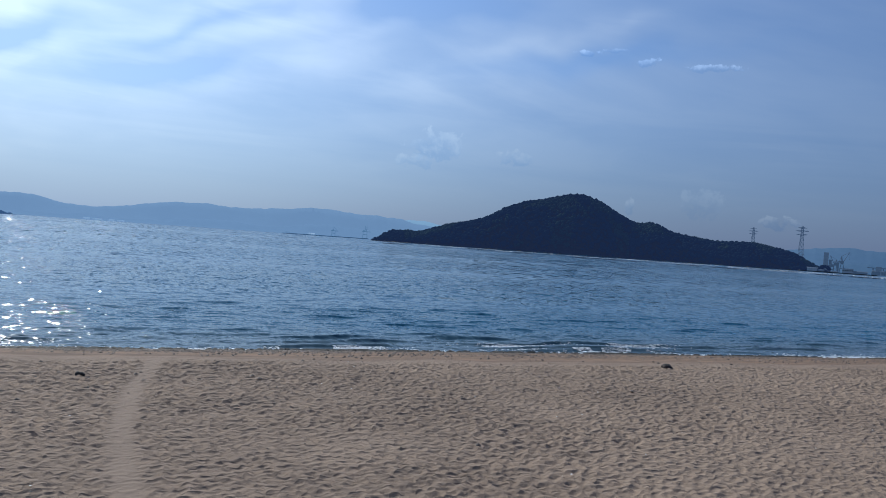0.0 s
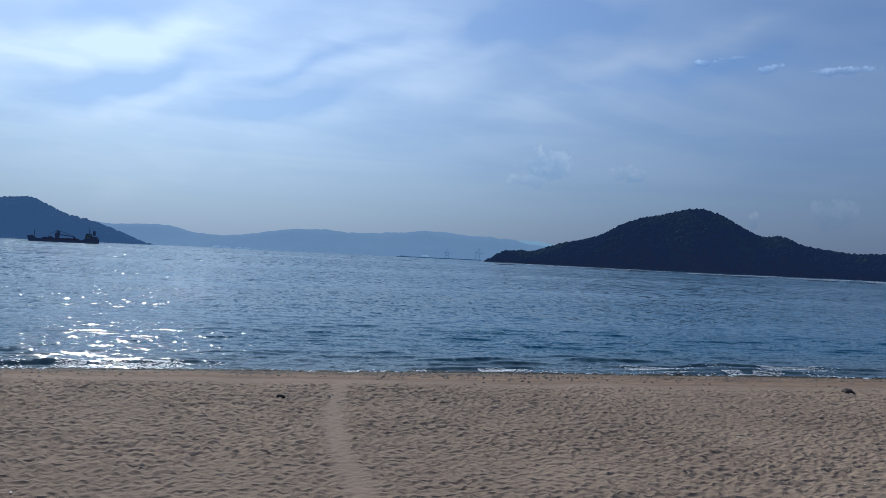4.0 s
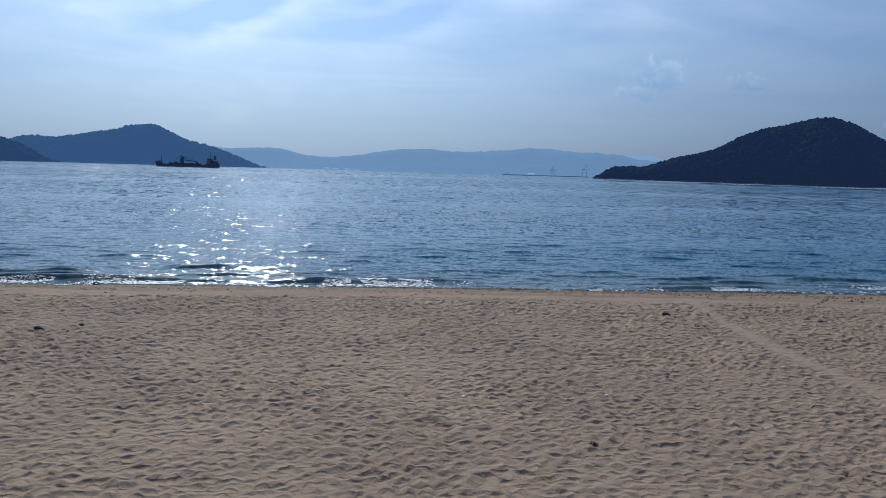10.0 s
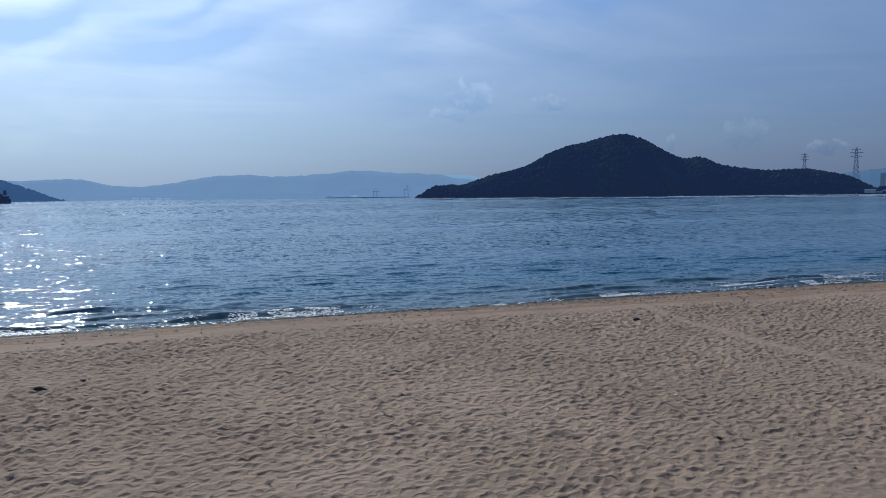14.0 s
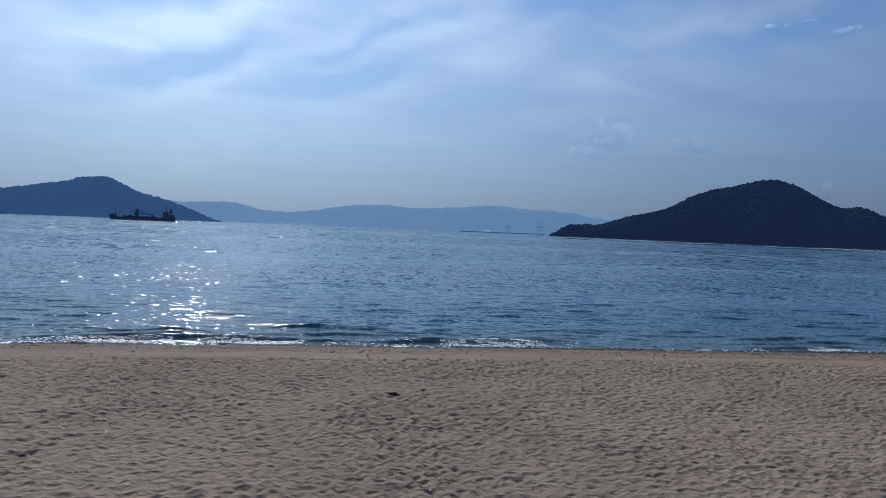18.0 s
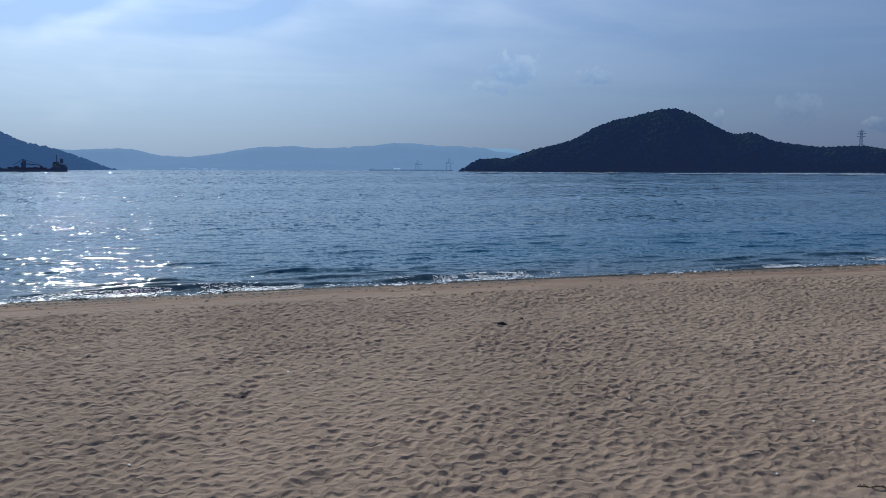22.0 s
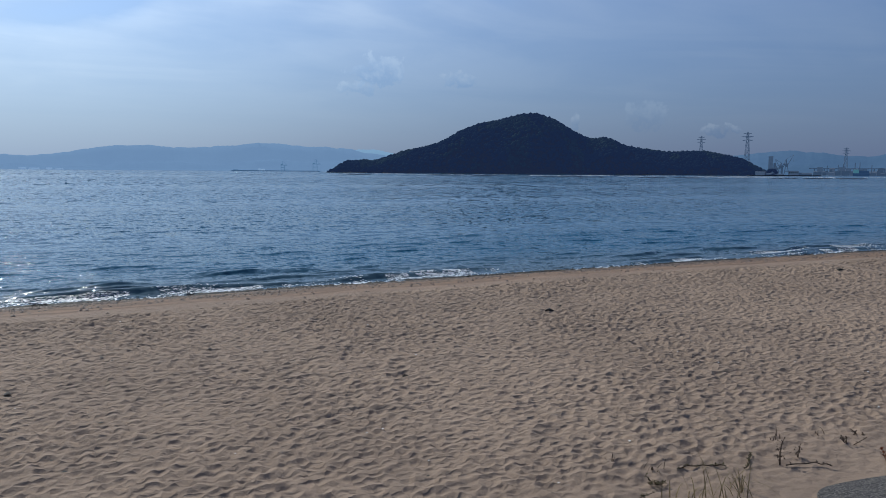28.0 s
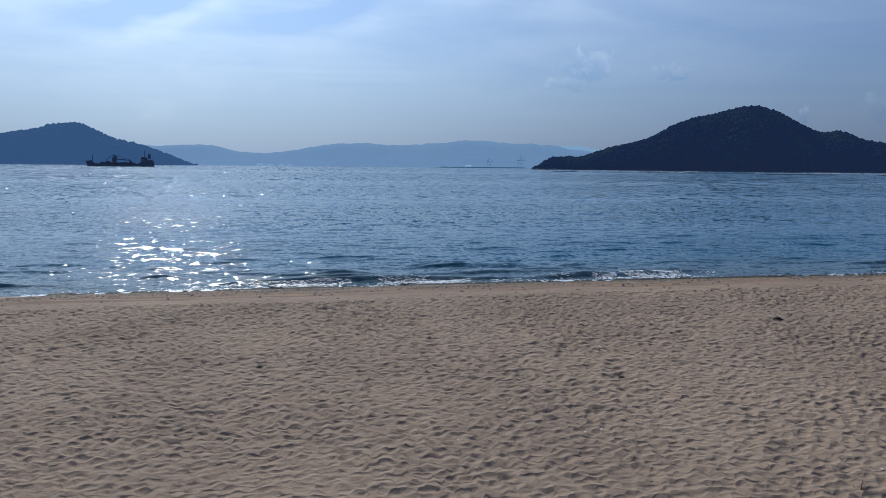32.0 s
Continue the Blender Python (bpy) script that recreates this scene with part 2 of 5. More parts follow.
def grainy(name, colours, scale, bump, stain):
    """Exposed-aggregate concrete: each grain has its own tone, over broad stains."""
    m = material(name, colours[1], 0.9)
    t, b = m.node_tree, m.node_tree.nodes["Principled BSDF"]
    c = t.nodes.new("ShaderNodeTexCoord").outputs["Object"]
    grain = node(t, "ShaderNodeTexVoronoi", Scale=scale)
    t.links.new(c, grain.inputs["Vector"])
    tone = t.nodes.new("ShaderNodeSeparateColor")
    wire(t, grain, "Color", tone, "Color")
    broad, dirt = noise_tex(t, c, 1.1, 4.0, 0.6), noise_tex(t, c, 14.0, 4.0, 0.65)
    col = mixed(t, maths(t, "POWER", tone.outputs[0], 1.6), colours[0], colours[1])
    col = mixed(t, maths(t, "MULTIPLY", ramp(t, broad.outputs[0], 0.42, 0.66), stain), col, colours[2])
    col = mixed(t, maths(t, "MULTIPLY", ramp(t, dirt.outputs[0], 0.5, 0.72), stain), col, colours[3])
    t.links.new(col, b.inputs["Base Color"])
    n = node(t, "ShaderNodeBump", Strength=bump, Distance=0.006)
    wire(t, tone, "Red", n, "Height")
    wire(t, n, "Normal", b, "Normal")
    return m


def sand_material():
    m = material("sand", (0.42, 0.33, 0.25), 0.9)
    t, b = m.node_tree, m.node_tree.nodes["Principled BSDF"]
    b.inputs["Specular IOR Level"].default_value = 0.2
    c = t.nodes.new("ShaderNodeTexCoord").outputs["Object"]
    big, mid, fine = noise_tex(t, c, 0.35, 3.0), noise_tex(t, c, 3.0, 4.0), noise_tex(t, c, 160.0, 3.0, 0.7)
    col = mixed(t, ramp(t, big.outputs[0], 0.35, 0.65), (0.266, 0.191, 0.135), (0.320, 0.231, 0.162))
    col = mixed(t, maths(t, "MULTIPLY", ramp(t, mid.outputs[0], 0.5, 0.75), 0.35), col, (0.215, 0.157, 0.110))
    col = mixed(t, maths(t, "MULTIPLY", ramp(t, fine.outputs[0], 0.40, 0.72), 0.55), col, (0.17, 0.125, 0.088))
    # dark crumbs of shell, weed and driftwood strewn thinly
    crumbs = node(t, "ShaderNodeTexVoronoi", Scale=9.0)
    t.links.new(c, crumbs.inputs["Vector"])
    crumb = maths(t, "MULTIPLY", maths(t, "LESS_THAN", crumbs.outputs["Distance"], 0.06), ramp(t, mid.outputs[0], 0.5, 0.6))
    col = mixed(t, maths(t, "MULTIPLY", crumb, 0.8), col, (0.07, 0.05, 0.04))
    # the foreshore: coarser, more orange, damp towards the water, in streaks along the shore
    sp = t.nodes.new("ShaderNodeSeparateXYZ")
    t.links.new(c, sp.inputs[0])
    streak = noise_tex(t, c, 0.8, 5.0, 0.6, (0.12, 2.2, 1.0))
    y2 = maths(t, "ADD", sp.outputs[1], maths(t, "MULTIPLY", maths(t, "SUBTRACT", streak.outputs[0], 0.5), 3.0))
    # the berm and the water's edge come nearer to the promenade further along the beach
    bend = maths(t, "MULTIPLY", maths(t, "MINIMUM", maths(t, "MAXIMUM", maths(t, "SUBTRACT", sp.outputs[0], 4.0), 0.0), 45.0), 0.055)
    y2 = maths(t, "ADD", y2, bend)
    fore = ramp(t, y2, 14.0, 15.6)
    grit = noise_tex(t, c, 5.0, 5.0, 0.75, (0.45, 1.6, 1.0))
    orange = mixed(t, ramp(t, streak.outputs[0], 0.42, 0.58), (0.275, 0.166, 0.098), (0.175, 0.110, 0.070))
    orange = mixed(t, maths(t, "MULTIPLY", ramp(t, grit.outputs[0], 0.45, 0.62), 0.8), orange, (0.105, 0.070, 0.048))
    col = mixed(t, maths(t, "MULTIPLY", fore, 0.85), col, orange)
    from_trail = maths(t, "SUBTRACT", sp.outputs[1], 8.2)
    from_trail = maths(t, "ADD", maths(t, "MULTIPLY", maths(t, "MULTIPLY", from_trail, from_trail), 0.022), 10.92)
    from_trail = maths(t, "ABSOLUTE", maths(t, "SUBTRACT", sp.outputs[0], from_trail))
    swept = maths(t, "MULTIPLY", maths(t, "SUBTRACT", 1.0, ramp(t, from_trail, 0.03, 0.24)), maths(t, "SUBTRACT", 1.0, fore))
    col = mixed(t, maths(t, "MULTIPLY", swept, 0.32), col, (0.345, 0.255, 0.185))
    wet = ramp(t, y2, 23.3, 25.2)
    col = mixed(t, wet, col, (0.17, 0.105, 0.065))
    t.links.new(col, b.inputs["Base Color"])
    t.links.new(maths(t, "SUBTRACT", 0.92, maths(t, "MULTIPLY", wet, 0.5)), b.inputs["Roughness"])
    ripple = noise_tex(t, c, 20.0, 4.0, 0.65)
    # small hollows with thin crests between them, none on the foreshore or along the worn trail
    warp = vmath(t, "ADD", c, vmath(t, "MULTIPLY", noise_tex(t, c, 5.0, 2.0).outputs["Color"], (0.10, 0.08, 0.0)).outputs[0])
    pits = node(t, "ShaderNodeTexVoronoi", Scale=1.0)
    t.links.new(vmath(t, "MULTIPLY", warp.outputs[0], (9.5, 13.0, 0.0)).outputs[0], pits.inputs["Vector"])
    pit = maths(t, "MULTIPLY", maths(t, "MINIMUM", maths(t, "POWER", pits.outputs["Distance"], 2.0), 0.50), 1.8)
    trod = maths(t, "MULTIPLY", maths(t, "SUBTRACT", 1.0, fore), maths(t, "ADD", 0.32, maths(t, "MULTIPLY", ramp(t, from_trail, 0.05, 0.22), 0.68)))
    trod = maths(t, "MULTIPLY", trod, maths(t, "ADD", 0.25, maths(t, "MULTIPLY", ramp(t, sp.outputs[1], 4.2, 5.4), 0.75)))
    h = maths(t, "ADD", maths(t, "MULTIPLY", ripple.outputs[0], 0.8), maths(t, "MULTIPLY", fine.outputs[0], 0.12))
    h = maths(t, "ADD", h, maths(t, "MULTIPLY", pit, maths(t, "MULTIPLY", trod, 1.6)))
    n = node(t, "ShaderNodeBump", Strength=0.8, Distance=0.016)
    t.links.new(h, n.inputs["Height"])
    wire(t, n, "Normal", b, "Normal")
    return m


def water_material():
    m = material("sea_water", (0.022, 0.085, 0.135), 0.09)
    t, b = m.node_tree, m.node_tree.nodes["Principled BSDF"]
    b.inputs["IOR"].default_value = 1.33
    b.inputs["Specular IOR Level"].default_value = 0.40
    c = t.nodes.new("ShaderNodeTexCoord").outputs["Object"]
    geo = t.nodes.new("ShaderNodeNewGeometry").outputs["Normal"]
    # the wind's ripples: short by the shore, longer and broader groups of them out on the bay
    sp = t.nodes.new("ShaderNodeSeparateXYZ")
    t.links.new(c, sp.inputs[0])
    y = sp.outputs[1]
    slope = swell = None
    for start, full, wide, deep in ((0, 0, 0.25, 0.22), (38, 55, 0.32, 0.80), (75, 110, 0.52, 2.9), (150, 230, 1.05, 13.0), (380, 650, 2.8, 70.0)):
        fine = noise_tex(t, c, 1.0, 2.0, 0.6, (1 / wide, 1 / deep, 1.0), 0.15).outputs["Color"]
        long = noise_tex(t, c, 1.0, 2.0, 0.55, (0.20 / wide, 0.55 / deep, 1.0), 0.3).outputs[0]
        slope = fine if slope is None else mixed(t, ramp(t, y, start, full), slope, fine)
        swell = long if swell is None else mixed(t, ramp(t, y, start, full), swell, long)
    gust = noise_tex(t, c, 0.02, 3.0, 0.55, (0.35, 1.0, 1.0))
    tilt = vmath(t, "SUBTRACT", slope, (0.5, 0.5, 0.5)).outputs[0]
    # most of the water is nearly flat, few facets are steep
    steep = maths(t, "ADD", 0.34, maths(t, "MULTIPLY", vmath(t, "DOT_PRODUCT", tilt, tilt).outputs["Value"], maths(t, "ADD", 15.0, maths(t, "MULTIPLY", ramp(t, y, 60, 300), 22.0))))
    k = maths(t, "MULTIPLY", steep, maths(t, "ADD", 0.85, maths(t, "MULTIPLY", ramp(t, gust.outputs[0], 0.3, 0.7), 0.35)))
    scaled = vmath(t, "SCALE", tilt)
    t.links.new(k, scaled.inputs["Scale"])
    lean = t.nodes.new("ShaderNodeCombineXYZ")
    heave = maths(t, "MULTIPLY", maths(t, "SUBTRACT", swell, 0.5), 0.72)
    t.links.new(maths(t, "SUBTRACT", heave, 0.062), lean.inputs[1])
    level = vmath(t, "ADD", vmath(t, "MULTIPLY", scaled.outputs[0], (0.85, 1.15, 0.0)).outputs[0], lean.outputs[0])
    n = vmath(t, "NORMALIZE", vmath(t, "ADD", geo, level.outputs[0]).outputs[0])
    t.links.new(n.outputs[0], b.inputs["Normal"])
    # sand shows through the shallows
    body = mixed(t, ramp(t, sp.outputs[1], 25.5, 34.0), (0.055, 0.092, 0.105), (0.013, 0.086, 0.142))
    t.links.new(body, b.inputs["Base Color"])
    return m


def hazed(name, base, air, scale, away=None):
    """A far surface whose own glow stands in for the bright haze before it."""
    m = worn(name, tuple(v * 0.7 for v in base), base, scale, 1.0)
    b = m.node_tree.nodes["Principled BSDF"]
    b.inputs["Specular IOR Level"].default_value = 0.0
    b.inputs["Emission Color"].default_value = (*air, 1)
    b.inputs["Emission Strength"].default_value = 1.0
    if away:      # the painted haze glows more below the sun than off to the side
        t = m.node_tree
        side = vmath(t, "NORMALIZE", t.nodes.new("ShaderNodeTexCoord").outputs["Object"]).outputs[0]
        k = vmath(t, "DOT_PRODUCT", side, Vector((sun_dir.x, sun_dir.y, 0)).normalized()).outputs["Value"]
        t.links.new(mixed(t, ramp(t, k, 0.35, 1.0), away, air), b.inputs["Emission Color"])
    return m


SAND, SEA = sand_material(), water_material()
FOAM = worn("foam", (0.62, 0.66, 0.68), (0.85, 0.87, 0.88), 6.0, 0.6, random_piece=0.1)
# The island's leaves and soil glow with painted haze; the headland's do not.
FOREST = hazed("hazy_forest_leaves", (0.009, 0.017, 0.018), (0.0098, 0.0180, 0.050), 0.012)
DARK_WOOD = worn("headland_leaves", (0.003, 0.006, 0.005), (0.009, 0.014, 0.009), 0.02, 0.95, bump=1.0, reach=1.6, fine=45.0, random_piece=0.5)
SCRUB = hazed("hazy_forest_leaves_green", (0.020, 0.032, 0.024), (0.0100, 0.0185, 0.047), 0.015)
PALE_WOOD = worn("headland_leaves_green", (0.005, 0.008, 0.006), (0.014, 0.020, 0.010), 0.015, 0.95, bump=1.0, reach=1.6, fine=60.0, random_piece=0.5)
SOIL = hazed("hazy_forest_floor", (0.018, 0.024, 0.020), (0.0105, 0.0165, 0.043), 0.03)
BARE_SOIL = worn("headland_soil", (0.006, 0.008, 0.006), (0.014, 0.016, 0.011), 0.03, 0.95)
ROCK = worn("shore_rock", (0.05, 0.05, 0.05), (0.14, 0.13, 0.12), 0.06, 0.9, bump=0.5, reach=0.5)
# Far hills and ranges: the bluish haze over them is painted as glow.
LEFT_AIR = hazed("hazy_forest", (0.020, 0.030, 0.030), (0.038, 0.081, 0.182), 0.02)
LLEFT_AIR = hazed("near_hazy_forest", (0.020, 0.028, 0.026), (0.022, 0.050, 0.120), 0.02)
FAR_AIR = hazed("hazy_far_range", (0.03, 0.045, 0.06), (0.160, 0.252, 0.405), 0.003, (0.060, 0.110, 0.20))
MID_AIR = hazed("hazy_far_foothills", (0.03, 0.045, 0.06), (0.148, 0.236, 0.385), 0.003, (0.050, 0.095, 0.175))
FARTHER_AIR = hazed("hazy_farthest_range", (0.03, 0.045, 0.06), (0.22, 0.35, 0.50), 0.003, (0.09, 0.15, 0.25))
CONCRETE = grainy("light_concrete", ((0.22, 0.195, 0.165), (0.44, 0.40, 0.35), (0.32, 0.28, 0.235), (0.23, 0.20, 0.165)), 90.0, 0.35, 0.5)
AGGREGATE = grainy("dark_aggregate_concrete", ((0.034, 0.030, 0.027), (0.178, 0.157, 0.134), (0.052, 0.046, 0.040), (0.135, 0.116, 0.092)), 90.0, 0.7, 0.5)
# Far steel, walls and ship paint: a thin haze is painted in as glow.
STEEL_FAR = hazed("hazy_steel", (0.16, 0.17, 0.19), (0.03, 0.05, 0.09), 0.2)
FAINT = hazed("faint_far_works", (0.10, 0.11, 0.12), (0.075, 0.15, 0.26), 0.2)
FAINT_DARK = hazed("faint_dark_stone", (0.05, 0.06, 0.07), (0.03, 0.07, 0.14), 0.2)
FAINT_WHITE = hazed("faint_far_white_walls", (0.6, 0.6, 0.6), (0.16, 0.24, 0.35), 0.2)
SHIP_DARK = hazed("hazy_dark_ship_paint", (0.025, 0.025, 0.032), (0.009, 0.016, 0.040), 0.2)
SHIP_RED = hazed("hazy_rust_red_paint", (0.05, 0.020, 0.018), (0.008, 0.010, 0.024), 0.3)
WORKS = hazed("hazy_works", (0.10, 0.105, 0.115), (0.030, 0.052, 0.095), 0.2)
WORKS_PALE = hazed("hazy_pale_works", (0.26, 0.26, 0.26), (0.030, 0.048, 0.085), 0.2)
QUAY_DARK = worn("dark_wet_quay_stone", (0.018, 0.020, 0.024), (0.05, 0.052, 0.058), 0.2, 0.85)
SHIP_GREY = worn("grey_deckhouse_paint", (0.10, 0.10, 0.11), (0.22, 0.22, 0.23), 0.3, 0.6)
BLUE_PAINT = worn("blue_hull_paint", (0.02, 0.042, 0.10), (0.04, 0.08, 0.18), 0.2, 0.5)
WHITE_PAINT = worn("white_paint", (0.55, 0.56, 0.57), (0.78, 0.78, 0.76), 0.3, 0.6)
SHIP_WHITE = worn("grimy_white_paint", (0.14, 0.15, 0.17), (0.36, 0.37, 0.39), 0.5, 0.7)
BUILDING = worn("pale_cladding", (0.28, 0.28, 0.29), (0.48, 0.47, 0.46), 0.1, 0.8)
ROOF_GREY = worn("grey_roof_sheet", (0.10, 0.11, 0.12), (0.20, 0.21, 0.22), 0.1, 0.7)
# Two ship paints and the raft wood, again with haze painted as glow.
GREEN_TANK = hazed("hazy_teal_ship_paint", (0.16, 0.30, 0.30), (0.045, 0.115, 0.14), 0.1)
WORKS_BLUE = hazed("hazy_blue_ship_paint", (0.05, 0.07, 0.12), (0.018, 0.040, 0.085), 0.1)
RAFT_WOOD = hazed("hazy_weathered_raft_wood", (0.03, 0.03, 0.034), (0.012, 0.02, 0.04), 0.5)
# for the small lumps added to draw pale lines on the water
PALE_LUMP = worn("pale_lump_surface", (0.42, 0.44, 0.47), (0.66, 0.68, 0.70), 0.4, 0.7)
WEED = worn("dry_seaweed", (0.010, 0.009, 0.007), (0.05, 0.042, 0.03), 20.0, 0.8)
STONE = worn("dark_stone", (0.02, 0.016, 0.014), (0.085, 0.062, 0.05), 12.0, 0.85, bump=0.6, reach=0.01)
PEBBLE = worn("pebbles", (0.05, 0.04, 0.034), (0.26, 0.19, 0.14), 15.0, 0.8, random_piece=0.4)
SHELL = worn("shell", (0.6, 0.57, 0.52), (0.85, 0.82, 0.77), 30.0, 0.5)
STRAW = worn("dry_grass", (0.15, 0.11, 0.055), (0.32, 0.25, 0.14), 25.0, 0.8)
STALK = worn("dead_stalk", (0.045, 0.03, 0.02), (0.13, 0.085, 0.055), 30.0, 0.85)
LEAF = worn("beach_plant_leaf", (0.045, 0.054, 0.028), (0.115, 0.125, 0.062), 25.0, 0.6, random_piece=0.35)
DRY_LEAF = worn("half_dry_leaf", (0.06, 0.045, 0.022), (0.15, 0.125, 0.06), 25.0, 0.7, random_piece=0.35)
FRESH_LEAF = worn("fresh_leaf", (0.07, 0.09, 0.03), (0.17, 0.20, 0.08), 25.0, 0.6, random_piece=0.3)
RED_LEAF = worn("reddened_leaf", (0.12, 0.035, 0.02), (0.26, 0.10, 0.05), 25.0, 0.7, random_piece=0.3)
for n_mat in (STRAW, LEAF, DRY_LEAF, FRESH_LEAF, RED_LEAF, STALK):
    n_t = n_mat.node_tree
    n_b, n_out = n_t.nodes["Principled BSDF"], n_t.nodes["Material Output"]
    n_thin, n_mix = n_t.nodes.new("ShaderNodeBsdfTranslucent"), n_t.nodes.new("ShaderNodeMixShader")
    n_t.links.new(n_b.inputs["Base Color"].links[0].from_socket, n_thin.inputs["Color"])
    n_mix.inputs[0].default_value = 0.2 if n_mat is STALK else 0.45
    wire(n_t, n_b, "BSDF", n_mix, 1)
    wire(n_t, n_thin, "BSDF", n_mix, 2)
    wire(n_t, n_mix, "Shader", n_out, "Surface")
GLASS_DARK = material("dark_window", (0.02, 0.025, 0.03), 0.1)


# ---- mesh helpers ----
def mesh_object(name, verts, faces, mat, parent=None, label="", smooth=True):
    """An object from numpy arrays: verts (n, 3), faces (m, 3 or 4)."""
    verts, faces = np.asarray(verts, np.float32), np.asarray(faces, np.int32)
    me = bpy.data.meshes.new(name)
    me.vertices.add(len(verts))
    me.vertices.foreach_set("co", verts.ravel())
    k = faces.shape[1]
    me.loops.add(faces.size)
    me.loops.foreach_set("vertex_index", faces.ravel())
    me.polygons.add(len(faces))
    me.polygons.foreach_set("loop_start", np.arange(0, faces.size, k, dtype=np.int32))
    me.update(calc_edges=True)
    if smooth:
        me.polygons.foreach_set("use_smooth", np.ones(len(faces), bool))
    me.materials.append(mat)
    ob = new(name, me)
    if parent is not None:
        ob.parent = parent
    if label:
        ob["label"] = label
    return ob


def part(name, bm, mat, parent=None, label="", smooth=False):
    """Links a bmesh as one mesh object, under a thing or part when a parent is given."""
    bmesh.ops.recalc_face_normals(bm, faces=bm.faces)
    me = bpy.data.meshes.new(name)
    bm.to_mesh(me)
    bm.free()
    if smooth:
        me.polygons.foreach_set("use_smooth", np.ones(len(me.polygons), bool))
    me.materials.append(mat)
    ob = new(name, me)
    if parent is not None:
        ob.parent = parent
    if label:
        ob["label"] = label
    return ob


def box(size, at=(0, 0, 0), taper=1.0, bevel=0.0, bm=None, turn=0.0):
    """A box standing on the height at[2], its top scaled by taper."""
    own = bmesh.new()
    r = bmesh.ops.create_cube(own, size=1.0)
    for v in r["verts"]:
        k = taper if v.co.z > 0 else 1.0
        v.co = Vector((v.co.x * size[0] * k, v.co.y * size[1] * k, (v.co.z + 0.5) * size[2]))
    if bevel:
        bmesh.ops.bevel(own, geom=list(own.edges), offset=bevel, segments=1, affect="EDGES")
    own.transform(pose(*at, 0, 0, turn))
    if bm is None:
        return own
    add_to(bm, own)
    return bm


def add_to(bm, other):
    me = bpy.data.meshes.new("joined")
    other.to_mesh(me)
    other.free()
    bm.from_mesh(me)
    bpy.data.meshes.remove(me)


def beam(a, b, r0, r1=None, sides=4, bm=None):
    """A tapered bar from a to b."""
    bm = bm if bm is not None else bmesh.new()
    a, b = Vector(a), Vector(b)
    r1 = r0 if r1 is None else r1
    q = (b - a).to_track_quat("Z", "Y")
    rings = []
    for p, r in ((a, r0), (b, r1)):
        rings.append([bm.verts.new(p + q @ Vector((math.cos(k * math.tau / sides) * r, math.sin(k * math.tau / sides) * r, 0))) for k in range(sides)])
    for k in range(sides):
        bm.faces.new((rings[0][k], rings[0][(k + 1) % sides], rings[1][(k + 1) % sides], rings[1][k]))
    bm.faces.new(rings[0][::-1])
    bm.faces.new(rings[1])
    return bm


def thing(name, m, label, category, group="", kind=""):
    ob = new(name)
    ob.empty_display_size = 0.2
    ob.matrix_world = m
    return tagged(ob, label, category, group, kind)


def bearing(az, dist, z=-0.7):
    """A place far off, by its bearing from the beach."""
    return (math.sin(radians(az)) * dist - 4.0, math.cos(radians(az)) * dist, z)


# ---- smooth noise on arrays ----
def value_noise(x, y, cell, seed):
    x, y = np.asarray(x, float) / cell, np.asarray(y, float) / cell
    table = np.random.default_rng(seed).random((256, 256))
    i, j = np.floor(x).astype(int), np.floor(y).astype(int)
    u, v = x - i, y - j
    u, v = u * u * (3 - 2 * u), v * v * (3 - 2 * v)
    a, b = table[i % 256, j % 256], table[(i + 1) % 256, j % 256]
    c, d = table[i % 256, (j + 1) % 256], table[(i + 1) % 256, (j + 1) % 256]
    return (a * (1 - u) + b * u) * (1 - v) + (c * (1 - u) + d * u) * v - 0.5


def grid_faces(nx, ny):
    """Quads of a grid whose vertices run x fastest."""
    i = np.arange(nx * ny).reshape(ny, nx)
    return np.stack([i[:-1, :-1], i[:-1, 1:], i[1:, 1:], i[1:, :-1]], -1).reshape(-1, 4)


def growing(a, b, first, factor=1.25):
    """Steps from a to b that widen."""
    out, p, s = [], a, first
    sign = 1 if b > a else -1
    while (b - p) * sign > s:
        p += sign * s
        s *= factor
        out.append(p)
    out.append(b)
    return np.array(out)


# ---- the beach ----
SEA_Z = -0.7


def berm_line(x):
    return 13.95 - 0.074 * np.clip(np.asarray(x, float) - 4.0, 0, 45)


def water_edge(x):
    x = np.asarray(x, float)
    return 25.72 - 0.00098 * np.clip(x, 0, 90) ** 2 + 0.12 * value_noise(x, x * 0, 7.0, 5)


def beach_level(x, y):
    """The beach without its footprints."""
    w = water_edge(x)
    b = berm_line(x)
    s = (y - b) / (w - b)
    fall = np.where(s < 0.12, np.clip(s, 0, None) ** 2 / 0.24, s - 0.06) / 0.94
    z = 1.0 - 1.7 * fall
    z = np.where(s > 1, SEA_Z - 0.14 * (y - w), z)
    z = np.maximum(z, -7.0)
    behind = np.clip((0.6 - y) / 1.6, 0, 1)
    return np.where(y < 2.6, 0.92 + behind * 0.85, z)


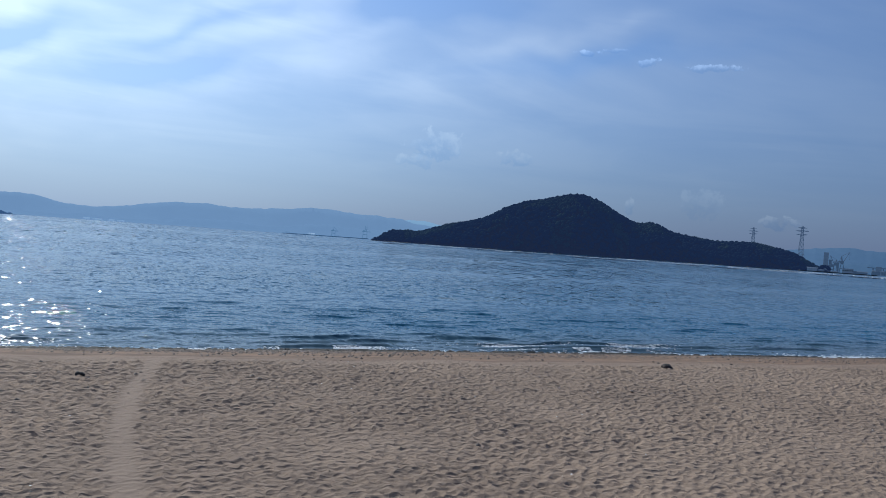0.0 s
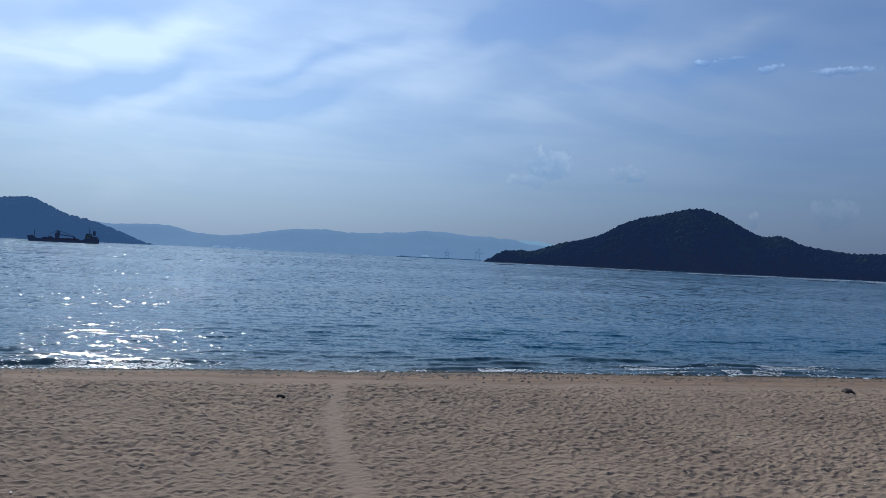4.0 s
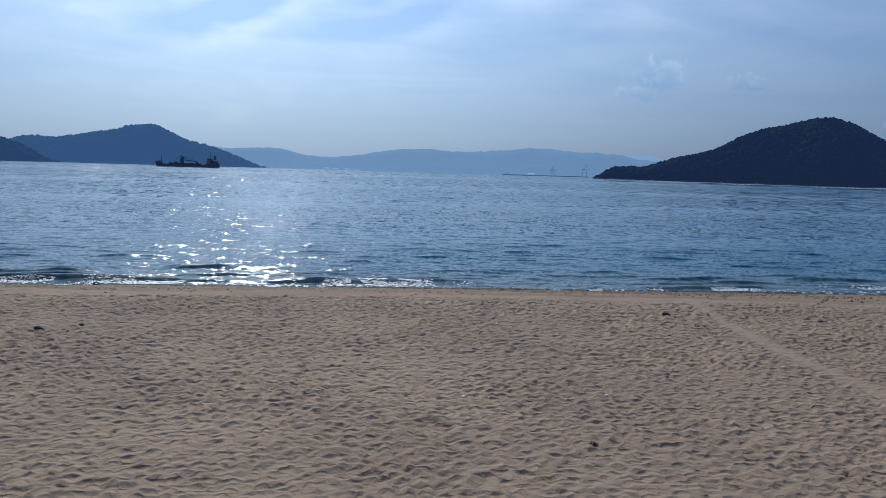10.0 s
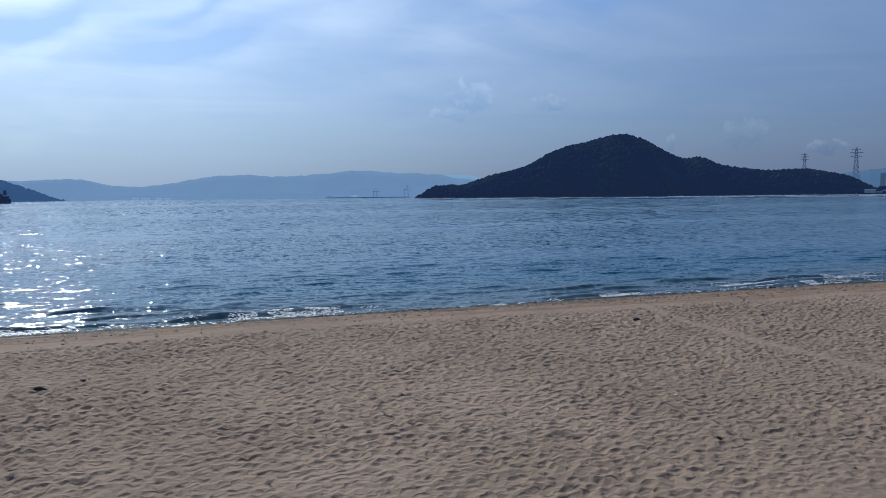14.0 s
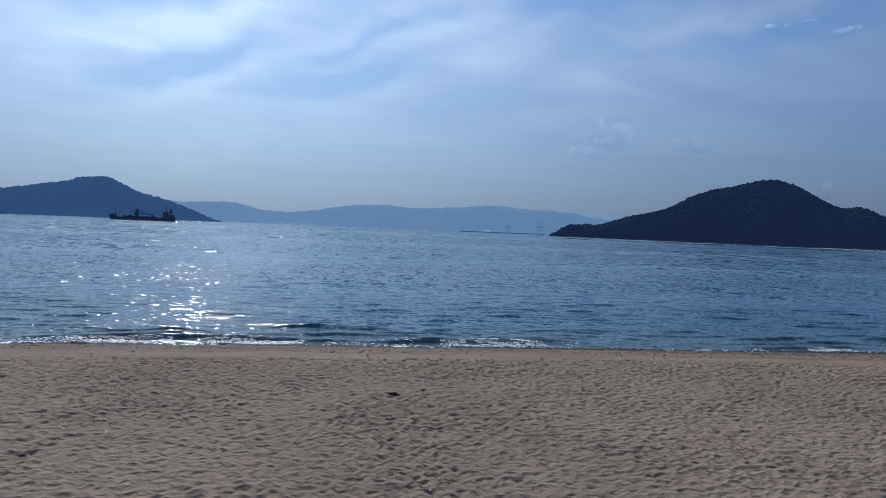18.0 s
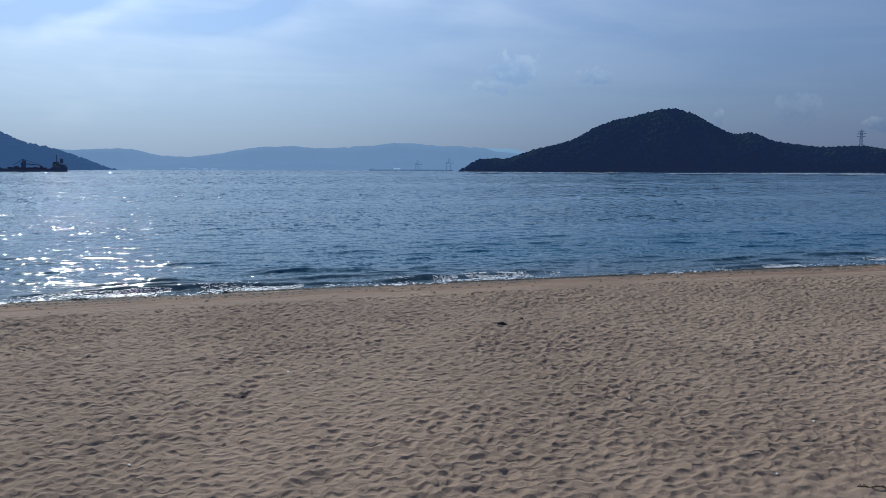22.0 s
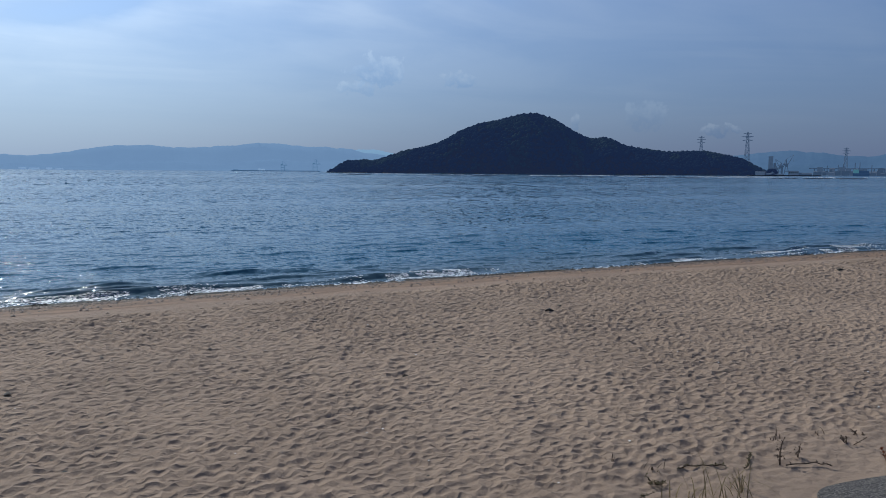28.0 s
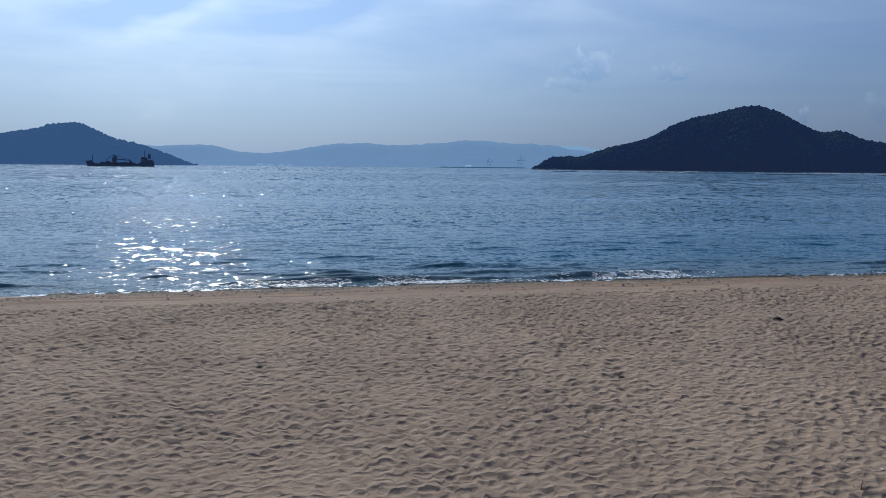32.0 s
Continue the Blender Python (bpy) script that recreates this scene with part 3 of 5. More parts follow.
def footprints(xs, ys):
    """Trodden sand: overlapping prints with raised rims, fewer on the worn trail and by the apron."""
    rng = np.random.default_rng(11)
    h = np.zeros((len(ys), len(xs)))
    count = 5000
    cx, cy = rng.uniform(-17, 48, count), rng.uniform(4.2, 14.2, count)
    for k in range(count):
        x, y = cx[k], cy[k]
        keep = 1.0
        if abs(x - trail_x(y)) < 0.24:
            keep = 0.15
        if y > float(berm_line(x)) - 0.5:
            keep *= 0.4
        bare = y < 4.9 + 0.5 * math.sin(x * 1.7) and -6 < x < 6
        if bare:
            keep *= 0.25
        if rng.random() > keep:
            continue
        a, b, d = rng.uniform(0.08, 0.13), rng.uniform(0.05, 0.08), rng.uniform(0.003, 0.010)
        turn = rng.normal(0, 0.7) + (0 if rng.random() < 0.6 else 1.57)
        r = 2.6 * a
        i0, i1 = np.searchsorted(xs, (x - r, x + r))
        j0, j1 = np.searchsorted(ys, (y - r, y + r))
        if i1 - i0 < 2 or j1 - j0 < 2:
            continue
        dx, dy = np.meshgrid(xs[i0:i1] - x, ys[j0:j1] - y)
        u, v = (dx * math.cos(turn) + dy * math.sin(turn)) / a, (-dx * math.sin(turn) + dy * math.cos(turn)) / b
        q = np.sqrt(u * u + v * v)
        w = np.exp(-(q / 1.15) ** 4)      # a later print wipes out what lay under it
        h[j0:j1, i0:i1] = h[j0:j1, i0:i1] * (1 - w) - d * (1 - 0.5 * q * q) * w + 0.5 * d * np.exp(-((q - 1.4) / 0.40) ** 2)
    h = np.tanh(h / 0.09) * 0.09
    for x, y, a, d in ((17.1, 7.3, 0.20, 0.045), (16.1, 6.9, 0.16, 0.035), (1.0, 7.3, 0.18, 0.04), (-3.5, 5.95, 0.20, 0.045), (5.5, 6.65, 0.22, 0.035), (-4.0, 8.4, 0.16, 0.035), (-2.7, 5.0, 0.2, 0.035)):
        i0, i1 = np.searchsorted(xs, (x - 1, x + 1))
        j0, j1 = np.searchsorted(ys, (y - 1, y + 1))
        dx, dy = np.meshgrid(xs[i0:i1] - x, ys[j0:j1] - y)
        q = np.sqrt((dx / a) ** 2 + (dy / (a * 0.7)) ** 2)
        h[j0:j1, i0:i1] += 0.85 * d * (0.35 * np.exp(-((q - 1.4) / 0.4) ** 2) - np.exp(-q ** 2.2))
    return h


def bowls(x, y, wide, deep, depth, seed, flat=0.66):
    """Hollow beside hollow with thin crests between, as many feet leave dry sand."""
    rng = np.random.default_rng(seed)
    jit, dep = rng.uniform(0.12, 0.88, (256, 256, 2)), rng.uniform(0.75, 1.2, (256, 256))
    low = rng.uniform(0, 0.22, (256, 256))
    u, v = x / wide, y / deep
    i, j = np.floor(u).astype(int), np.floor(v).astype(int)
    best = np.full(np.shape(x), 9.0)
    for a in (-1, 0, 1):
        for b in (-1, 0, 1):
            p, q = (i + a) % 256, (j + b) % 256
            d2 = (u - i - a - jit[p, q, 0]) ** 2 + (v - j - b - jit[p, q, 1]) ** 2
            best = np.minimum(best, d2 * dep[p, q] * 2.2 - low[p, q])
    best = np.where(best > flat * 0.7, flat * 0.7 + flat * 0.3 * np.tanh((best - flat * 0.7) / (flat * 0.3)), best)
    return (best - 0.2) * depth


def trail_x(y):
    return 10.92 + 0.022 * (y - 8.2) ** 2


def make_ground():
    xs = np.concatenate([growing(-13.5, -4900, 0.15)[::-1], np.arange(-13.5, 21, 0.029), np.arange(21, 29, 0.034), np.arange(29, 44, 0.06), growing(44, 4900, 0.15)])
    ys = np.concatenate([growing(2.6, -4900, 0.3)[::-1], np.arange(2.8, 7.5, 0.026), np.arange(7.5, 10.5, 0.030), np.arange(10.5, 14.2, 0.036),
                         np.arange(14.2, 27.5, 0.16), growing(27.5, 4900, 0.3)])
    X, Y = np.meshgrid(xs, ys)
    Z = beach_level(X, Y)
    dry = (Y > 2.6) & (Y < 25.5)
    Z += np.where(dry, value_noise(X, Y, 1.7, 1) * 0.05 + value_noise(X, Y, 0.45, 2) * 0.022, 0)
    upper = np.clip((berm_line(X) + 0.35 - Y) / 0.3, 0, 1) * np.clip((Y - 3.9) / 0.9, 0.25, 1) * np.clip(0.85 + (Y - 5.0) * 0.03, 0.8, 1.1)
    upper *= np.clip(1.0 + 0.7 * value_noise(X, Y, 1.3, 75), 0.6, 1.3)
    U, V = X * 0.8 + Y * 0.6, Y * 0.8 - X * 0.6
    calm = np.clip((np.abs(X - trail_x(Y) - 0.1 * value_noise(X, Y, 0.8, 76)) - 0.04) / 0.15, 0.34, 1)
    WX, WY = X + 0.12 * value_noise(X, Y, 0.34, 71), Y + 0.09 * value_noise(X, Y, 0.34, 72)
    trodden = bowls(WX, WY, 0.142, 0.112, 0.040, 73) + bowls(U, V, 0.10, 0.085, 0.008, 74) + value_noise(X, Y * 1.4, 0.09, 3) * 0.007
    Z += np.where(dry, trodden * upper * calm, 0)
    Z += footprints(xs, ys)
    # tide lines on the foreshore
    Z += np.where((Y > 14) & (Y < 25), 0.012 * np.sin(Y * 2.1 + 2 * value_noise(X, Y, 6.0, 8)), 0)
    ob = mesh_object("ground", np.stack([X, Y, Z], -1).reshape(-1, 3), grid_faces(len(xs), len(ys)), SAND)
    return tagged(ob, "pale brown beach sand trodden full of footprints", "sand", kind="structure")


make_ground()


# ---- the sea ----
WAVES = [(math.exp(random.uniform(math.log(0.6), math.log(3.2))), random.uniform(-0.8, 0.8), random.uniform(0, 6.28)) for _ in range(18)]
# small breakers by the shore (place along it, distance off it, half length, height), then the low wavelets behind them
ROLLERS = [(random.uniform(-14, 66), random.choice((0.9, 1.2, 1.6, 2.4)) + random.uniform(-0.2, 0.2), random.uniform(1.2, 4.2), random.uniform(0.05, 0.11)) for _ in range(17)]
ROLLERS += [(-5.5, 1.2, 3.2, 0.085), (6.6, 1.7, 2.6, 0.095), (29.5, 1.0, 4.5, 0.12), (18.5, 1.1, 3.0, 0.10)]
WAVELETS = [(random.uniform(-18, 70), 2.2 + 15 * random.random() ** 1.6, random.uniform(0.5, 2.4), random.uniform(0.035, 0.075)) for _ in range(190)]


def sea_level(x, y):
    """The still water's height with its chop and the small rollers that reach the shore."""
    x, y = np.asarray(x, float), np.asarray(y, float)
    off = y - water_edge(x)
    z = np.zeros_like(x)
    bent = value_noise(x, y, 9.0, 31)
    for length, turn, phase in WAVES:
        k = math.tau / length
        z += 0.0042 * length ** 0.9 * np.sin(k * (x * math.sin(turn) + y * math.cos(turn)) + phase + 3 * bent)
    z *= np.clip((off + 0.2) / 4.0, 0.08, 1) * np.clip((170 - y) / 110, 0, 1) * (0.7 + 0.9 * value_noise(x, y, 14.0, 33))
    wavy = 0.55 * value_noise(x, x * 0, 3.0, 35) + 0.18 * value_noise(x, x * 0, 0.8, 36)
    for n, (cx, o, half, high) in enumerate(ROLLERS + WAVELETS):
        near = (np.abs(x - cx) < 1.7 * half) & (np.abs(off - o) < 3.0)
        if not near.any():
            continue
        e = off[near] - o + wavy[near] + 0.05 * (n % 5 - 2) * (x[near] - cx) / half
        crest = np.where(e < 0, np.exp(-(e / 0.15) ** 2), np.exp(-(e / 0.5) ** 2))
        z[near] += high * crest * np.exp(-((x[near] - cx) / half) ** 4)
    return SEA_Z + z * (off > -1.0)


def make_sea():
    xs = np.concatenate([growing(-24, -4900, 0.5)[::-1], np.arange(-24, 72, 0.24), growing(72, 4900, 0.4)])
    ys = np.concatenate([np.arange(20.5, 40, 0.08), growing(40, 4900, 0.09, 1.03)])
    X, Y = np.meshgrid(xs, ys)
    Z = sea_level(X, Y)
    Z = np.where((X < -80) | (X > 160), SEA_Z, Z)
    ob = mesh_object("water", np.stack([X, Y, Z], -1).reshape(-1, 3), grid_faces(len(xs), len(ys)), SEA)
    tagged(ob, "blue rippled sea water with small waves", "sea", kind="structure")


make_sea()


def flakes(name, points, radii, mat, label, category, stretch=1.6, high=0.25, seed=3, parent=None):
    """Many small irregular lumps in one object."""
    rng = np.random.default_rng(seed)
    n, k = len(points), 7
    ang = np.linspace(0, math.tau, k, endpoint=False)[None] + rng.uniform(0, 6.28, (n, 1))
    r = radii[:, None] * rng.uniform(0.55, 1.25, (n, k))
    ring = np.stack([points[:, :1] + r * np.cos(ang) * stretch, points[:, 1:2] + r * np.sin(ang), np.broadcast_to(points[:, 2:], (n, k))], -1)
    top = points + np.stack([np.zeros(n), np.zeros(n), radii * high], -1)
    verts = np.concatenate([ring, top[:, None]], 1).reshape(-1, 3)
    base = np.arange(n)[:, None] * (k + 1)
    tri = np.concatenate([np.stack([base + j, base + (j + 1) % k, base + k], -1) for j in range(k)], 1).reshape(-1, 3)
    ob = mesh_object(name, verts, tri, mat, parent)
    return tagged(ob, label, category, kind="stuff")


def make_foam():
    rng = np.random.default_rng(21)
    x = rng.uniform(-16, 76, 52000)
    dense = np.clip(value_noise(x, x * 0, 5.0, 41) * 1.6 + 0.5, 0.25, 1) * np.clip(value_noise(x, x * 0 + 9, 1.3, 42) + 0.75, 0.2, 1)
    dense = np.where(x > 40, np.maximum(dense, 0.6), dense * 0.8)
    x = x[rng.random(len(x)) < dense]
    off = rng.exponential(1.0, len(x)) * np.where(x > 40, 0.22, 0.12) - 0.04 + 0.25 * value_noise(x, x * 0, 2.2, 44)
    y = water_edge(x) + off
    z = np.maximum(sea_level(x, y), beach_level(x, y)) + 0.012
    a = np.stack([x, y, z], -1)
    more = []
    for cx, o, half, high in ROLLERS:
        if high < 0.092:
            continue
        n = int(330 * half)
        xx = cx + rng.normal(0, half * 0.42, n)
        yy = water_edge(xx) + np.maximum(o - 0.12 - rng.exponential(0.34, n) - 0.55 * value_noise(xx, xx * 0, 3.0, 35), 0.05)
        keep = value_noise(xx, yy, 0.7, 47) > -0.12
        xx, yy = xx[keep], yy[keep]
        more.append(np.stack([xx, yy, sea_level(xx, yy) + 0.012], -1))
    pts = np.concatenate([a] + more)
    flakes("foam", pts, rng.uniform(0.008, 0.032, len(pts)), FOAM, "white foam of small waves washing onto the sand", "foam", 2.0, 0.4)


make_foam()


# ---- wooded islands and headland ----
def lump(seed, level=1, rough=0.35):
    """A crown-like lump of unit radius: verts and triangles."""
    bm = bmesh.new()
    bmesh.ops.create_icosphere(bm, subdivisions=level, radius=1.0)
    for v in bm.verts:
        k = 1 + rough * (noise.noise(v.co * 1.9 + Vector((seed * 7.1, 0, 0))) + 0.5 * noise.noise(v.co * 4.1 + Vector((0, seed * 3.3, 0))))
        v.co = Vector((v.co.x * k, v.co.y * k, v.co.z * k * 0.9))
    verts = np.array([v.co[:] for v in bm.verts])
    bm.verts.index_update()
    tri = np.array([[v.index for v in f.verts] for f in bm.faces])
    bm.free()
    return verts, tri


LUMPS = {1: [lump(s, 1, 0.55) for s in range(5)], 2: [lump(s, 2, 0.55) for s in range(5)]}


def crowns(name, pts, radii, mat, parent, label, level=2, seed=1):
    """A wood seen from afar: every tree's crown is a lump of its own shape, all in one object."""
    rng = np.random.default_rng(seed)
    vs, fs, base = [], [], 0
    for p, r in zip(pts, radii):
        v, f = LUMPS[level][rng.integers(5)]
        a = rng.uniform(0, 6.28)
        rot = np.array([[math.cos(a), -math.sin(a), 0], [math.sin(a), math.cos(a), 0], [0, 0, 1]])
        vs.append(v @ rot.T * (r * rng.uniform(0.8, 1.2, 3)) + p)
        fs.append(f + base)
        base += len(v)
    ob = mesh_object(name, np.concatenate(vs), np.concatenate(fs), mat, parent, label)
    ob["kind"] = "stuff"
    return ob


def wooded(name, az, dist, bumps, ends, depth, soil, leaves, label, category, size, spacing, level=2, seed=1, kind="", rocks=True, tint=None, lift=0.0, sink=0.45):
    """A hill along the line across the bearing az: rounded heights (place, half-width, height) merge into one ridge."""
    rng = np.random.default_rng(seed)
    root = thing(name, pose(*bearing(az, dist), 0, 0, -az), label, category, kind=kind)

    def ridge(u):
        return sum(h * np.exp(-((u - c) / w) ** 2) for c, w, h in bumps) - 1.0

    def height(u, v):
        p = np.clip(ridge(u), 0, None)
        p = p + np.minimum(p, lift)
        wide = 14 + depth * np.sqrt(p)
        vv = v + 14 * value_noise(u, v, 60.0, seed + 50) * (np.abs(v) > 5)
        s = np.clip(1 - (vv / wide) ** 2, -1, 1)
        return np.where(s > 0, p * np.clip(s, 0, 1) ** 0.8 * (1 + 0.18 * value_noise(u, v, 45.0, seed + 51) * (1 - np.clip(s, 0, 1)) * 2), -3.0), wide

    us = np.linspace(ends[0], ends[1], int((ends[1] - ends[0]) / 7))
    far = 14 + depth * math.sqrt(max(ridge(u) for u in us))
    vs = np.linspace(-far * 1.1, far * 1.1, 44)
    U, V = np.meshgrid(us, vs)
    H, _ = height(U, V)
    mesh_object("terrain", np.stack([U, V, H], -1).reshape(-1, 3), grid_faces(len(us), len(vs)), soil, root)
    n = int((ends[1] - ends[0]) * far * 1.5 / spacing ** 2)
    u, v = rng.uniform(ends[0], ends[1], n), rng.uniform(-far, far * 0.5, n)
    h, wide = height(u, v)
    keep = (h > 1.2) & (v < wide * 0.35)
    u, v, h = u[keep], v[keep], h[keep]
    r = size * np.exp(rng.normal(-0.12, 0.45, len(u))) * np.clip(0.5 + h / 25, 0.55, 1)
    r = np.minimum(r, 1.6 * size)
    pts = np.stack([u, v, h + r * sink], -1)
    if tint:
        pick = value_noise(u, v, 40.0, seed + 60) + rng.normal(0, 0.05, len(u)) > 0.14
        crowns("wood", pts[~pick], r[~pick], leaves, root, "dark dense woodland", level, seed)
        crowns("lighter_wood", pts[pick], r[pick], tint, root, "lighter green woodland", level, seed + 1)
    else:
        crowns("wood", pts, r, leaves, root, "dense woodland", level, seed)
    if rocks:
        uu = rng.uniform(ends[0], ends[1], 420)
        p = ridge(uu)
        uu, p = uu[p > 0.3], p[p > 0.3]
        vv = -(14 + depth * np.sqrt(p)) + rng.normal(0, 5, len(uu))
        rr = rng.uniform(0.6, 2.0, len(uu))
        crowns("shore_rocks", np.stack([uu, vv, rr * 0.1], -1), rr, ROCK, root, "bare rocks along the waterline", 1, seed + 5)
    return root


MAIN_HILLS = [(-418.1, 21.5, 10.3), (-387.2, 33.7, 14.3), (-269.1, 90.6, 43.2), (-145.6, 75.1, 57.5), (-13.8, 113.4, 113.9),
              (148.0, 23.7, 12.2), (191.5, 144.4, 50.0), (358.1, 72.7, 30.3), (423.3, 34.5, 9.9)]
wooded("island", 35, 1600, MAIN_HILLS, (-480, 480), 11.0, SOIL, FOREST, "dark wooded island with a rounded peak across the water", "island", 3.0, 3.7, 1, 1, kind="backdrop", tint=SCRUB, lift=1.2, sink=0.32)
HEAD_HILLS = [(-110.2, 11.6, 12.0), (-90.3, 21.5, 17.1), (-54.0, 38.0, 25.1), (22.6, 67.8, 30.1), (105.0, 12.1, 3.1), (157.6, 113.7, 30.3), (330, 130, 34)]
wooded("headland", 65, 1250, HEAD_HILLS, (-135, 420), 9.0, BARE_SOIL, PALE_WOOD, "low wooded headland with a quay at its foot", "headland", 1.7, 2.3, 1, 2, tint=DARK_WOOD, lift=1.6, sink=0.2)
LEFT_HILLS = [(-423.7, 106.4, 49.7), (-165.3, 219.3, 110.6), (-85.0, 46.7, 9.1), (19.1, 104.5, 83.4), (191.1, 111.5, 67.0), (315.4, 68.3, 19.2), (-700, 200, 60)]
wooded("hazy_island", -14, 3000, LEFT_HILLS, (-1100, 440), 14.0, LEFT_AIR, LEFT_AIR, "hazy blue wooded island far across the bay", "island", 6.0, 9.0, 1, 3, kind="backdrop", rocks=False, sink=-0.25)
LLEFT_HILLS = [(-361.9, 164.5, 43.7), (-143.0, 120.3, 66.6), (-11.6, 87.7, 55.1), (80.7, 58.7, 26.0), (-700, 200, 60)]
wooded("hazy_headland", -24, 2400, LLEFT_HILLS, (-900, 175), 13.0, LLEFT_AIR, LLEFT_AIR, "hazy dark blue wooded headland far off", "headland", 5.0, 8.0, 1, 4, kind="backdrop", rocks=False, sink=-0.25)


def make_range(name, dist, bumps, mat, label, seed, z_off=0.0):
    """A far mountain range round the bay: rounded heights by bearing in degrees, at one distance."""
    az = np.arange(-42, 84, 0.08)
    p = sum(h * np.exp(-((az - c) / w) ** 2) for c, w, h in bumps) + z_off
    p = p + 9 * value_noise(az, az * 0, 1.1, seed) + 5 * value_noise(az, az * 0, 0.42, seed + 1) + 3.0 * value_noise(az, az * 0, 0.17, seed + 2)
    rows = []
    for k, (d, f) in enumerate(((-220, 0.0), (-160, 0.18), (-110, 0.45), (-60, 0.75), (0, 1.0), (60, 0.8))):
        dd = dist + d + 45 * value_noise(az, az * 0 + k, 1.6, seed + 3) * (0 < k < 4)
        z = SEA_Z - 1 + f * p * (1 + 0.2 * value_noise(az, az * 0 + k * 3, 1.3, seed + 4) * (0 < k < 4))
        rows.append(np.stack([np.sin(np.radians(az)) * dd, np.cos(np.radians(az)) * dd, z], -1))
    ob = mesh_object(name, np.concatenate(rows), grid_faces(len(az), len(rows)), mat)
    tagged(ob, label, "mountains", kind="backdrop")


FAR_HILLS = [(-31.4, 12.6, 91.8), (-16.9, 9.2, 72.0), (-8.9, 6.6, 65.6), (-5.3, 2.3, 38.9), (2.6, 6.8, 58.6), (5.9, 5.1, 86.7),
             (12.2, 4.0, 95.6), (16.0, 3.3, 108.0), (19.6, 2.1, 65.6), (22.2, 2.5, 43.3), (24.4, 6.2, 49.5), (32.7, 7.7, 56.7),
             (40.3, 6.6, 54.3), (46.9, 4.7, 59.1), (52.8, 3.9, 93.9), (59.6, 1.3, 30.0), (60.5, 6.4, 60.0), (71.6, 13.2, 88.8)]
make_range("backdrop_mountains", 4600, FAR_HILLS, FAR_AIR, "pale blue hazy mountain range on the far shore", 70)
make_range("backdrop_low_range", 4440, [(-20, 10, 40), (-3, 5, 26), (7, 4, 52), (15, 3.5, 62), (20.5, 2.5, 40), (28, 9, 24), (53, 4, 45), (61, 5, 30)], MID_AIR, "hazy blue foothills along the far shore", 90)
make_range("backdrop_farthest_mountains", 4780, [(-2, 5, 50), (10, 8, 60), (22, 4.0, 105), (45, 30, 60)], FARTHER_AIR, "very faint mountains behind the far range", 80)


